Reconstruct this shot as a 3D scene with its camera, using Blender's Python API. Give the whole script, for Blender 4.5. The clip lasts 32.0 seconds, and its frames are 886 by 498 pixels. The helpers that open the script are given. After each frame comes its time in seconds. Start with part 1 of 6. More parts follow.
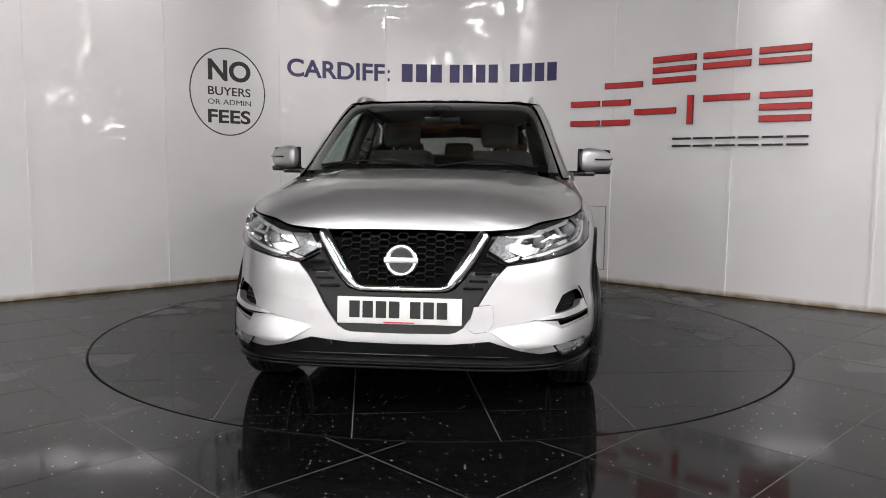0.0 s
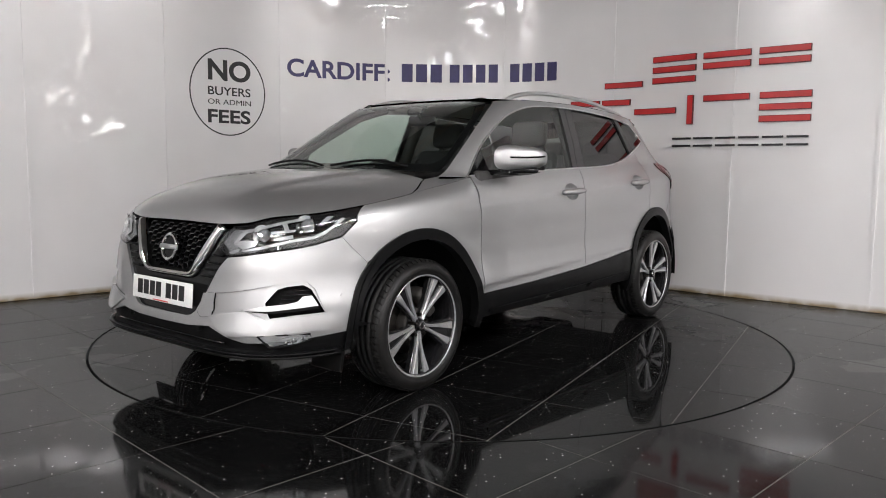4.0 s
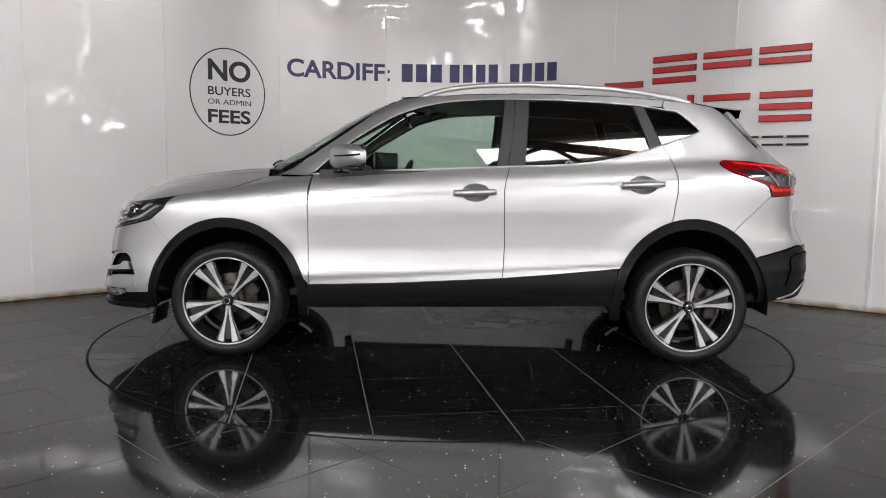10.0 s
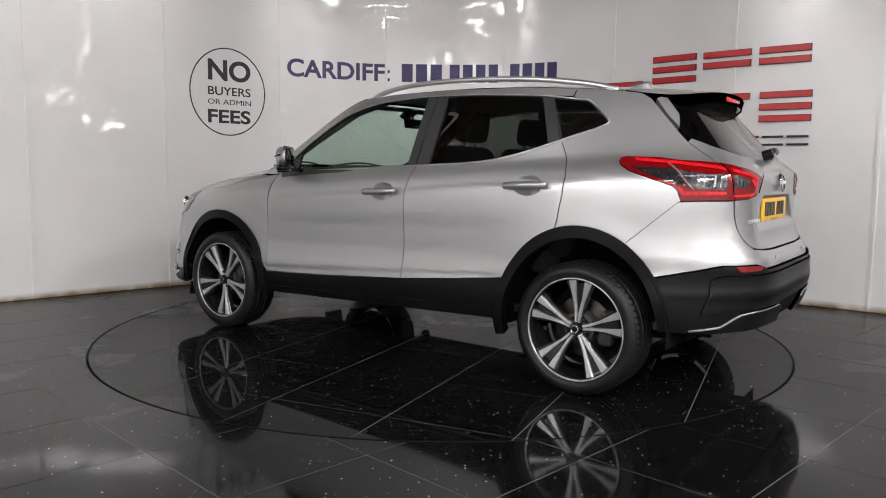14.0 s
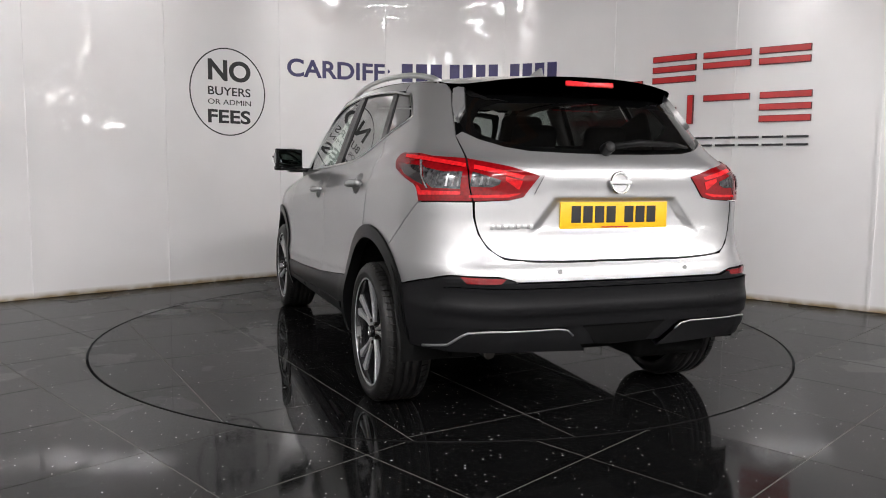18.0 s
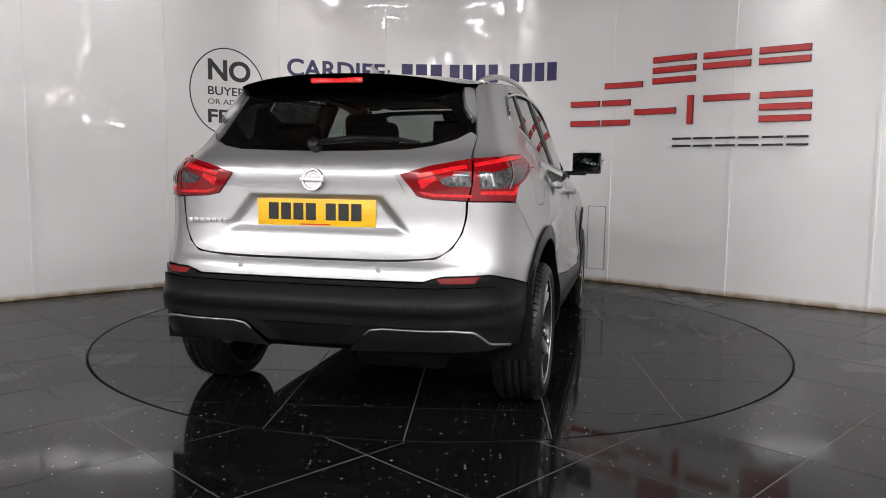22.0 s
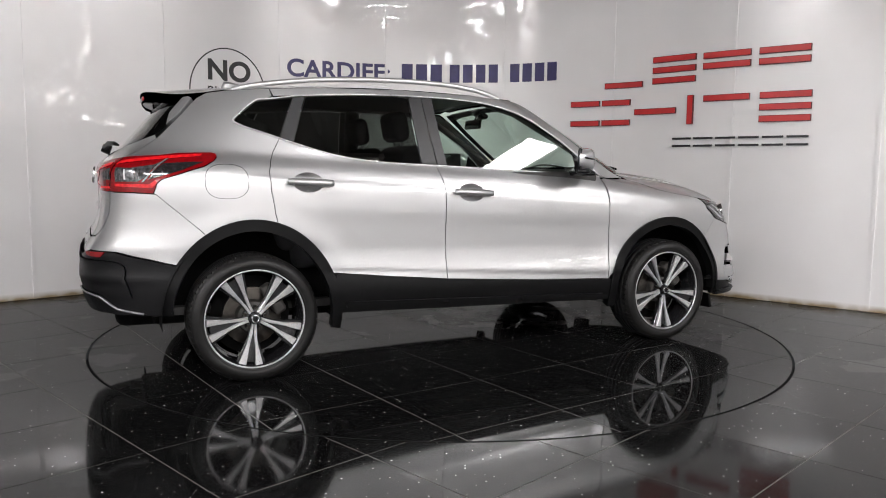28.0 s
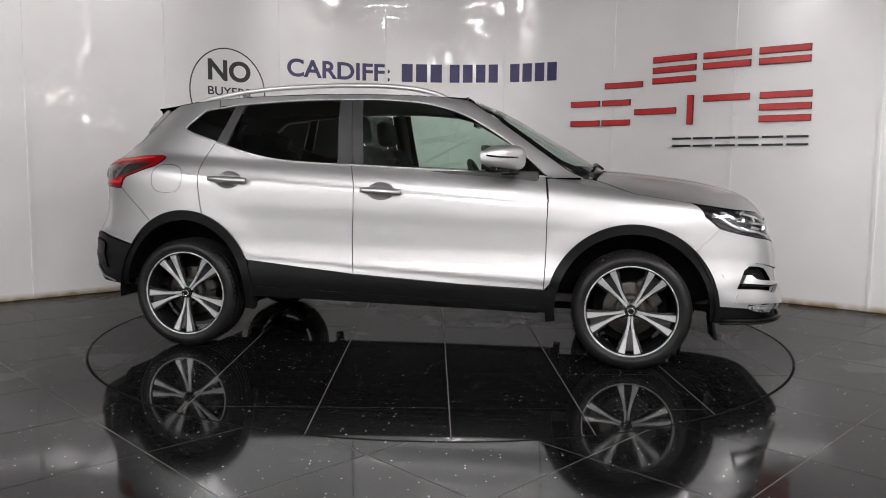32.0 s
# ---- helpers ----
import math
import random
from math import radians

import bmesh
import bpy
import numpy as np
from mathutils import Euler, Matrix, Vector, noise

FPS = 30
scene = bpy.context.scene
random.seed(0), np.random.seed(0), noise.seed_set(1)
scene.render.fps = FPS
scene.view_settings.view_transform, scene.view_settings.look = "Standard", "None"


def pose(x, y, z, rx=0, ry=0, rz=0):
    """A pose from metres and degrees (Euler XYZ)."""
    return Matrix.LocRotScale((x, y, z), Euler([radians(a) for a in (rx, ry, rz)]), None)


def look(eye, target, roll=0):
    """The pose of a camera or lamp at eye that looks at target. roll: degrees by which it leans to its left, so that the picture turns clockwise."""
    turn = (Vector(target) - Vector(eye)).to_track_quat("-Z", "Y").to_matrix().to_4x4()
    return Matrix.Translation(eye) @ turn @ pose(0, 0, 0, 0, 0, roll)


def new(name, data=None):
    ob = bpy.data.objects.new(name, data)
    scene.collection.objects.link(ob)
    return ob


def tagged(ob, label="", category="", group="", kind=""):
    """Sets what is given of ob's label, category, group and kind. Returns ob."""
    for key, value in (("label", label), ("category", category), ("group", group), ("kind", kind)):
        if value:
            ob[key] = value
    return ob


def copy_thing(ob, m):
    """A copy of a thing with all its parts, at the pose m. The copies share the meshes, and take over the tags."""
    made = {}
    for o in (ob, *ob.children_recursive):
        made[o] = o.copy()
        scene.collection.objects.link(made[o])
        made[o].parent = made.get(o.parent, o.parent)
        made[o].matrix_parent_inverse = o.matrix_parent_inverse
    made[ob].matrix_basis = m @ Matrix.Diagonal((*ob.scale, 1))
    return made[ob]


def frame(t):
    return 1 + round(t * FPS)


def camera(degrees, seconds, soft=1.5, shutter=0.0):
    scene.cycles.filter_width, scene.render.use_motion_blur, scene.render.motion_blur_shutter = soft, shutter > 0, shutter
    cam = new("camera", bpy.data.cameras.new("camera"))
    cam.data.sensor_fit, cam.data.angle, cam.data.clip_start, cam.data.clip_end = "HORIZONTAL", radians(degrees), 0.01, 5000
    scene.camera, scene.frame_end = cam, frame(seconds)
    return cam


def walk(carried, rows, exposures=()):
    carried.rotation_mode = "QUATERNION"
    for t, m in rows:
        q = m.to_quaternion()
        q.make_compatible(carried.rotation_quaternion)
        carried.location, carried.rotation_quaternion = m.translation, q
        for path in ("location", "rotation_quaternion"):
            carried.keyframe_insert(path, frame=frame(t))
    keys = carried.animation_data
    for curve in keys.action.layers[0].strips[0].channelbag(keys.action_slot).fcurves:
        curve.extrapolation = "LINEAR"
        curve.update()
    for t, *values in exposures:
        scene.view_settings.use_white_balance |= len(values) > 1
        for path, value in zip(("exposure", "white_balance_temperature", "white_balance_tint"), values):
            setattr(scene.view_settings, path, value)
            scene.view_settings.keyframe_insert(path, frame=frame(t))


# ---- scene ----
# ---------------------------------------------------------------- camera
cam = camera(60.39, 32.0, soft=1.0)
EYE = (0.0, -5.192, 1.0865)
AIM = (EYE[0] + 0.00145, EYE[1] + 0.99477, EYE[2] - 0.10215)
walk(cam, [(0.0, look(EYE, AIM, 0.638)), (32.0, look(EYE, AIM, 0.638))],
     exposures=((0.0, 0.76), (14.0, 0.75), (17.0, 0.90), (19.0, 0.90), (21.0, 0.80), (25.0, 0.77), (28.0, 0.85), (30.0, 0.72), (32.0, 0.74)))

# ---------------------------------------------------------------- light
world = bpy.data.worlds.new("hall_air")
scene.world = world
world.use_nodes = True
world.node_tree.nodes["Background"].inputs[0].default_value = (0.62, 0.64, 0.68, 1)
world.node_tree.nodes["Background"].inputs[1].default_value = 0.03


def lamp_area(name, eye, target, sx, sy, watts, colour=(1, 0.98, 0.99), turn=0):
    """A rectangular ceiling light."""
    d = bpy.data.lights.new(name, "AREA")
    d.shape, d.size, d.size_y, d.energy, d.color = "RECTANGLE", sx, sy, watts, colour
    ob = new(name, d)
    ob.matrix_world = pose(*eye, 0, 0, turn) if turn else look(eye, target)
    return ob


# ---------------------------------------------------------------- materials
def tree(name):
    m = bpy.data.materials.new(name)
    m.use_nodes = True
    nt = m.node_tree
    return m, nt, nt.nodes["Principled BSDF"]


def node(nt, kind, **inputs):
    n = nt.nodes.new(kind)
    for k, v in inputs.items():
        n.inputs[k.replace("_", " ")].default_value = v
    return n


def ramp(nt, source, stops):
    r = nt.nodes.new("ShaderNodeValToRGB")
    e = r.color_ramp.elements
    while len(e) < len(stops):
        e.new(0.5)
    for s, (p, c) in zip(e, stops):
        s.position = p
        s.color = (*c, 1) if isinstance(c, tuple) else (c, c, c, 1)
    nt.links.new(source, r.inputs[0])
    return r


def plain(name, colour, rough=0.5, metal=0.0, vary=0.08, scale=18.0, bump=0.0, coat=0.0, spec=0.5):
    """A surface with mottled colour and gloss at two scales, and an optional fine relief."""
    m, nt, b = tree(name)
    co = nt.nodes.new("ShaderNodeTexCoord")
    n1 = node(nt, "ShaderNodeTexNoise", Scale=scale, Detail=5.0)
    n2 = node(nt, "ShaderNodeTexNoise", Scale=scale * 9, Detail=3.0)
    for n in (n1, n2):
        nt.links.new(co.outputs["Object"], n.inputs["Vector"])
    lo = tuple(c * (1 - vary) for c in colour)
    hi = tuple(min(1, c * (1 + vary)) for c in colour)
    r = ramp(nt, n1.outputs["Fac"], [(0.3, lo), (0.7, hi)])
    nt.links.new(r.outputs[0], b.inputs["Base Color"])
    q = ramp(nt, n2.outputs["Fac"], [(0.3, max(0, rough * 0.88)), (0.7, min(1, rough * 1.12))])
    nt.links.new(q.outputs[0], b.inputs["Roughness"])
    b.inputs["Metallic"].default_value = metal
    b.inputs["Coat Weight"].default_value = coat
    b.inputs["Coat Roughness"].default_value = 0.03
    b.inputs["Specular IOR Level"].default_value = spec
    if bump:
        bp = node(nt, "ShaderNodeBump", Strength=bump, Distance=0.002)
        nt.links.new(n2.outputs["Fac"], bp.inputs["Height"])
        nt.links.new(bp.outputs[0], b.inputs["Normal"])
    return m


def paint_mat():
    """Silver metallic paint: fine flake under a clear coat."""
    m, nt, b = tree("silver_paint")
    co = nt.nodes.new("ShaderNodeTexCoord")
    fl = node(nt, "ShaderNodeTexVoronoi", Scale=1500.0)
    ms = node(nt, "ShaderNodeTexNoise", Scale=3.0, Detail=2.0)
    for n in (fl, ms):
        nt.links.new(co.outputs["Object"], n.inputs["Vector"])
    r = ramp(nt, fl.outputs["Color"], [(0.0, (0.41, 0.411, 0.413)), (1.0, (0.53, 0.531, 0.533))])
    nt.links.new(r.outputs[0], b.inputs["Base Color"])
    q = ramp(nt, ms.outputs["Fac"], [(0.2, 0.40), (0.8, 0.43)])
    nt.links.new(q.outputs[0], b.inputs["Roughness"])
    b.inputs["Metallic"].default_value = 0.84
    b.inputs["Coat Weight"].default_value = 1.0
    b.inputs["Coat Roughness"].default_value = 0.015
    b.inputs["Specular Tint"].default_value = (0.30, 0.30, 0.305, 1)     # flake darkens at grazing angles
    b.inputs["Coat IOR"].default_value = 1.6
    return m


def glass_mat(name, tint, rough=0.0):
    """Thin window glass: a tinted see-through sheet with a mirror gloss by Fresnel."""
    m, nt, b = tree(name)
    nt.nodes.remove(b)
    out = nt.nodes["Material Output"]
    tr = nt.nodes.new("ShaderNodeBsdfTransparent")
    tr.inputs[0].default_value = (*tint, 1)
    gl = nt.nodes.new("ShaderNodeBsdfGlossy")
    gl.inputs["Roughness"].default_value = rough
    gl.inputs["Color"].default_value = (1, 1, 1, 1)
    lw = node(nt, "ShaderNodeLayerWeight", Blend=0.5)
    pw, ma = nt.nodes.new("ShaderNodeMath"), nt.nodes.new("ShaderNodeMath")
    pw.operation, ma.operation = "POWER", "MULTIPLY_ADD"
    pw.inputs[1].default_value, ma.inputs[1].default_value, ma.inputs[2].default_value = 5.0, 0.915, 0.075
    nt.links.new(lw.outputs["Facing"], pw.inputs[0])
    nt.links.new(pw.outputs[0], ma.inputs[0])
    mx = nt.nodes.new("ShaderNodeMixShader")
    nt.links.new(ma.outputs[0], mx.inputs[0])
    nt.links.new(tr.outputs[0], mx.inputs[1])
    nt.links.new(gl.outputs[0], mx.inputs[2])
    nt.links.new(mx.outputs[0], out.inputs[0])
    return m


def glow_mat(name, colour, strength):
    m, nt, b = tree(name)
    b.inputs["Base Color"].default_value = (*colour, 1)
    b.inputs["Emission Color"].default_value = (*colour, 1)
    b.inputs["Emission Strength"].default_value = strength
    return m


def tile_mat(name, gloss, haze, coat):
    """Polished black quartz tile with scattered bright mirror flecks."""
    m, nt, b = tree(name)
    ge = nt.nodes.new("ShaderNodeNewGeometry")
    co = nt.nodes.new("ShaderNodeTexCoord")
    ob = nt.nodes.new("ShaderNodeObjectInfo")
    ad = nt.nodes.new("ShaderNodeVectorMath")
    sc = nt.nodes.new("ShaderNodeVectorMath")
    sc.operation = "SCALE"
    sc.inputs["Scale"].default_value = 31.7
    cmb = nt.nodes.new("ShaderNodeCombineXYZ")
    nt.links.new(ob.outputs["Random"], cmb.inputs[0])
    nt.links.new(ob.outputs["Random"], cmb.inputs[1])
    nt.links.new(cmb.outputs[0], sc.inputs[0])
    nt.links.new(co.outputs["Object"], ad.inputs[0])
    nt.links.new(sc.outputs[0], ad.inputs[1])
    v = node(nt, "ShaderNodeTexVoronoi", Scale=29.0)
    v.feature, v.voronoi_dimensions = "F1", "2D"
    nt.links.new(ad.outputs[0], v.inputs["Vector"])
    sep = nt.nodes.new("ShaderNodeSeparateColor")
    nt.links.new(v.outputs["Color"], sep.inputs[0])
    # fleck radius varies from cell to cell, most cells have none
    rad = ramp(nt, sep.outputs[0], [(0.80, 0.0), (1.0, 0.105)])
    lt = nt.nodes.new("ShaderNodeMath")
    lt.operation = "LESS_THAN"
    nt.links.new(v.outputs["Distance"], lt.inputs[0])
    nt.links.new(rad.outputs[0], lt.inputs[1])
    ns = node(nt, "ShaderNodeTexNoise", Scale=60.0, Detail=4.0)
    nt.links.new(ad.outputs[0], ns.inputs["Vector"])
    base = ramp(nt, ns.outputs["Fac"], [(0.35, (0.003, 0.003, 0.0033)), (0.75, (0.008, 0.0078, 0.0076))])
    mx = nt.nodes.new("ShaderNodeMix")
    mx.data_type = "RGBA"
    nt.links.new(lt.outputs[0], mx.inputs[0])
    nt.links.new(base.outputs[0], mx.inputs[6])
    fk = ramp(nt, sep.outputs[1], [(0.0, (0.08, 0.08, 0.078)), (1.0, (0.85, 0.84, 0.82))])
    nt.links.new(fk.outputs[0], mx.inputs[7])
    nt.links.new(mx.outputs[2], b.inputs["Base Color"])
    sm = node(nt, "ShaderNodeTexNoise", Scale=1.3, Detail=6.0)
    nt.links.new(ge.outputs["Position"], sm.inputs["Vector"])
    rg = ramp(nt, sm.outputs["Fac"], [(0.35, gloss * 0.88), (0.7, gloss * 1.15)])
    nt.links.new(rg.outputs[0], b.inputs["Coat Roughness"])
    hz = ramp(nt, sm.outputs["Fac"], [(0.3, haze * 0.8), (0.7, haze * 1.2)])
    nt.links.new(hz.outputs[0], b.inputs["Roughness"])
    b.inputs["Specular IOR Level"].default_value = 0.005
    b.inputs["Coat Weight"].default_value = coat
    b.inputs["Coat IOR"].default_value = 2.1
    return m


def wall_mat():
    """Glossy white wall sheet, slightly wavy, with a few scuffs and a grimy foot."""
    m, nt, b = tree("white_wall_sheet")
    ge = nt.nodes.new("ShaderNodeNewGeometry")
    sp = nt.nodes.new("ShaderNodeSeparateXYZ")
    nt.links.new(ge.outputs["Position"], sp.inputs[0])
    n = node(nt, "ShaderNodeTexNoise", Scale=1.1, Detail=3.0)
    nt.links.new(ge.outputs["Position"], n.inputs["Vector"])
    r = ramp(nt, n.outputs["Fac"], [(0.3, (0.70, 0.69, 0.69)), (0.7, (0.76, 0.75, 0.75))])
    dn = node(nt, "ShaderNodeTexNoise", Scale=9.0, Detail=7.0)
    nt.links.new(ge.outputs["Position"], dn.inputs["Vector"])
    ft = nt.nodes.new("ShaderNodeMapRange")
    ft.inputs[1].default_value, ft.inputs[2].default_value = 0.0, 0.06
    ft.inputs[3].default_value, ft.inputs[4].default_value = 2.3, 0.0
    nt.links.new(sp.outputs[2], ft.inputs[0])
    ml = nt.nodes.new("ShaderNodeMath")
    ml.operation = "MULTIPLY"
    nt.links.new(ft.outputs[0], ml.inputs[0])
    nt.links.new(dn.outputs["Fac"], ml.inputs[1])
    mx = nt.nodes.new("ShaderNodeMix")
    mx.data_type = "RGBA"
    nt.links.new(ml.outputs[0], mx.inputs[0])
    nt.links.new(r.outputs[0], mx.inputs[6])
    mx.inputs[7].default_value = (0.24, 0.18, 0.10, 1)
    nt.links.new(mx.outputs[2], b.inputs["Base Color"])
    b.inputs["Roughness"].default_value = 0.32
    b.inputs["Coat Weight"].default_value = 1.0
    b.inputs["Coat Roughness"].default_value = 0.02
    wv = node(nt, "ShaderNodeTexNoise", Scale=2.6, Detail=1.0)
    nt.links.new(ge.outputs["Position"], wv.inputs["Vector"])
    bp = node(nt, "ShaderNodeBump", Strength=0.16, Distance=0.02)
    nt.links.new(wv.outputs["Fac"], bp.inputs["Height"])
    nt.links.new(bp.outputs[0], b.inputs["Coat Normal"])
    return m


PAINT = paint_mat()
TILE = tile_mat("black_quartz", 0.036, 0.3, 0.37)
TILE_WORN = tile_mat("worn_black_quartz", 0.075, 0.3, 0.42)
WALL = wall_mat()
GROUT = plain("grey_grout", (0.13, 0.125, 0.115), 0.8, vary=0.25, scale=30)
GAP = plain("black_gap", (0.004, 0.004, 0.004), 0.8, spec=0.08)
BLACK_PLASTIC = plain("black_grained_plastic", (0.004, 0.004, 0.0042), 0.33, vary=0.12, scale=40, bump=0.12, spec=0.13)
GREY_PLASTIC = plain("dark_grey_plastic", (0.007, 0.007, 0.0075), 0.40, vary=0.1, scale=40, bump=0.15, spec=0.13)
PILLAR = plain("satin_pillar_film", (0.030, 0.030, 0.031), 0.38, vary=0.06, spec=0.4)
GLOSS_BLACK = plain("gloss_black", (0.005, 0.005, 0.0055), 0.08, vary=0.1, coat=0.2, spec=0.3)
EDGE_TRIM = plain("dull_silver_edge", (0.34, 0.34, 0.345), 0.35, metal=0.8, vary=0.06)
TRIM = plain("bright_window_trim", (0.66, 0.66, 0.66), 0.30, metal=1.0, vary=0.04)
CHROME = plain("chrome", (0.80, 0.80, 0.80), 0.06, metal=1.0, vary=0.03)
SATIN = plain("satin_silver", (0.66, 0.66, 0.66), 0.33, metal=0.9, vary=0.04)
RUBBER = plain("tyre_rubber", (0.0095, 0.0092, 0.009), 0.40, vary=0.3, scale=14, bump=0.3, spec=0.25)
ALLOY = plain("machined_alloy", (0.56, 0.56, 0.57), 0.30, metal=0.75, vary=0.05, scale=60)
RIM_BLACK = plain("rim_gloss_black", (0.012, 0.012, 0.013), 0.15, vary=0.1, coat=0.5)
STEEL = plain("brake_steel", (0.055, 0.05, 0.045), 0.35, metal=1.0, vary=0.25, scale=25)
CAST = plain("dark_cast_iron", (0.03, 0.027, 0.024), 0.7, vary=0.3, scale=25)
UNDER = plain("dark_underbody", (0.004, 0.004, 0.004), 0.85, vary=0.3, spec=0.08)
CLOTH = plain("black_seat_cloth", (0.022, 0.022, 0.024), 0.9, vary=0.2, scale=60, bump=0.5)
CABIN = plain("dark_cabin_trim", (0.03, 0.029, 0.028), 0.6, vary=0.15, scale=30, bump=0.2)
LINING = plain("pale_roof_lining", (0.45, 0.43, 0.40), 0.9, vary=0.06, scale=50, bump=0.3)
CLEAR_GLASS = glass_mat("clear_car_glass", (0.73, 0.85, 0.78))
SCREEN_GLASS = glass_mat("windscreen_glass", (0.77, 0.86, 0.81))
PRIVACY_GLASS = glass_mat("privacy_glass", (0.10, 0.104, 0.10))
REAR_GLASS = glass_mat("rear_privacy_glass", (0.27, 0.28, 0.275))
LENS = glass_mat("clear_lamp_lens", (0.92, 0.93, 0.94))
RED_LENS = plain("red_lamp_lens", (0.17, 0.002, 0.004), 0.05, vary=0.2, scale=60, coat=0.2, spec=0.35)
DARK_RED = plain("dark_red_lamp", (0.58, 0.010, 0.014), 0.10, vary=0.3, scale=60, coat=0.2, spec=0.35)
TAIL_CLEAR = plain("tail_lamp_clear", (0.10, 0.10, 0.104), 0.12, metal=0.6, vary=0.7, scale=60)
MIRROR_GLASS = plain("mirror_glass", (0.07, 0.075, 0.075), 0.03, metal=1.0, vary=0.03)
TAIL_DARK = plain("tail_lamp_smoked", (0.02, 0.018, 0.019), 0.10, vary=0.4, scale=60, coat=0.5)
LAMP_PALE = plain("pale_lamp_prism", (0.22, 0.225, 0.23), 0.22, metal=0.4, vary=0.5, scale=90)
SMOKE = plain("smoked_silver_reflector", (0.16, 0.16, 0.165), 0.14, metal=0.75, vary=0.5, scale=45)
BRIGHT_REFLECTOR = plain("bright_reflector", (0.56, 0.57, 0.58), 0.2, metal=0.6, vary=0.15, scale=50)
PLATE_WHITE = plain("white_plate", (0.75, 0.75, 0.73), 0.3, vary=0.02)
PLATE_YELLOW = plain("yellow_plate", (0.80, 0.45, 0.015), 0.3, vary=0.03)
INK = plain("black_ink", (0.012, 0.012, 0.012), 0.45)
INK_BLUE = plain("navy_ink", (0.022, 0.016, 0.10), 0.4, vary=0.15)
SIGN_RED = plain("red_sign_face", (0.50, 0.018, 0.020), 0.35, vary=0.06)
SIGN_EDGE = plain("dark_red_sign_edge", (0.10, 0.012, 0.016), 0.5)
SIGN_BLACK = plain("black_sign_face", (0.012, 0.012, 0.014), 0.4)
CEIL = plain("dim_ceiling", (0.11, 0.105, 0.10), 0.9, vary=0.15, scale=2)
HALL = plain("hall_wall_paint", (0.64, 0.635, 0.63), 0.8, vary=0.06, scale=2)
TRUSS = plain("rusty_orange_paint", (0.20, 0.10, 0.05), 0.7, vary=0.3)
TUBE = glow_mat("lamp_tube_glow", (1.0, 0.98, 0.95), 12.0)
PANE = glow_mat("bright_gable_pane", (0.95, 0.98, 1.0), 8.0)


# ---------------------------------------------------------------- mesh helpers
from mathutils import geometry


def mesh_of(name, verts, faces, mat, smooth=True, normals=None):
    me = bpy.data.meshes.new(name)
    me.from_pydata([tuple(map(float, v)) for v in verts], [], [tuple(int(i) for i in f) for f in faces])
    me.materials.append(mat)
    if smooth:
        me.polygons.foreach_set("use_smooth", [True] * len(me.polygons))
    if normals is not None:
        me.normals_split_custom_set_from_vertices([tuple(map(float, n)) for n in normals])
    me.update()
    return me


def put(name, me, parent=None, label="", m=None):
    ob = new(name, me)
    if parent is not None:
        ob.parent = parent
    if m is not None:
        ob.matrix_basis = m
    if label:
        tagged(ob, label)
    return ob


def part(name, bm, mat, parent=None, label="", smooth=True, m=None):
    """Links a bmesh as one mesh object."""
    me = bpy.data.meshes.new(name)
    bm.normal_update()
    bm.to_mesh(me)
    bm.free()
    me.materials.append(mat)
    if smooth:
        me.polygons.foreach_set("use_smooth", [True] * len(me.polygons))
        me.set_sharp_from_angle(angle=radians(35))
    return put(name, me, parent, label, m)


def thing(name, label, category, group="", m=None):
    ob = new(name)
    ob.empty_display_size = 0.1
    if m is not None:
        ob.matrix_basis = m
    return tagged(ob, label, category, group)


def bm_box(sx, sy, sz, m=None, bevel=0.0, seg=2, bm=None):
    b = bmesh.new()
    bmesh.ops.create_cube(b, size=1.0, matrix=Matrix.Diagonal((sx, sy, sz, 1)))
    if bevel:
        bmesh.ops.bevel(b, geom=b.edges[:], offset=bevel, segments=seg, affect="EDGES", profile=0.5)
    if m is not None:
        b.transform(m)
    return merge(bm, b)


def bm_cyl(r1, r2, h, m=None, seg=24, bevel=0.0, bm=None):
    b = bmesh.new()
    bmesh.ops.create_cone(b, cap_ends=True, segments=seg, radius1=r1, radius2=r2, depth=h)
    if bevel:
        bmesh.ops.bevel(b, geom=[e for e in b.edges if len(e.link_faces) == 2 and e.calc_face_angle(0) > 0.8],
                        offset=bevel, segments=2, affect="EDGES", profile=0.5)
    if m is not None:
        b.transform(m)
    return merge(bm, b)


def bm_ball(r, m=None, u=20, v=12, bm=None):
    b = bmesh.new()
    bmesh.ops.create_uvsphere(b, u_segments=u, v_segments=v, radius=r)
    if m is not None:
        b.transform(m)
    return merge(bm, b)


def merge(bm, b):
    if bm is None:
        return b
    tmp = bpy.data.meshes.new("tmp")
    b.to_mesh(tmp)
    b.free()
    bm.from_mesh(tmp)
    bpy.data.meshes.remove(tmp)
    return bm


def lathe(profile, seg=48, axis="y"):
    """Turns a profile of (radius, along) round the axis; closed if the first point comes again."""
    n = len(profile)
    V, Fc = [], []
    for k in range(seg):
        a = 2 * math.pi * k / seg
        for r, h in profile:
            V.append((r * math.cos(a), h, r * math.sin(a)) if axis == "y" else (r * math.cos(a), r * math.sin(a), h))
    for k in range(seg):
        o, q = k * n, ((k + 1) % seg) * n
        for i in range(n - 1):
            Fc.append((o + i, q + i, q + i + 1, o + i + 1))
    return V, Fc


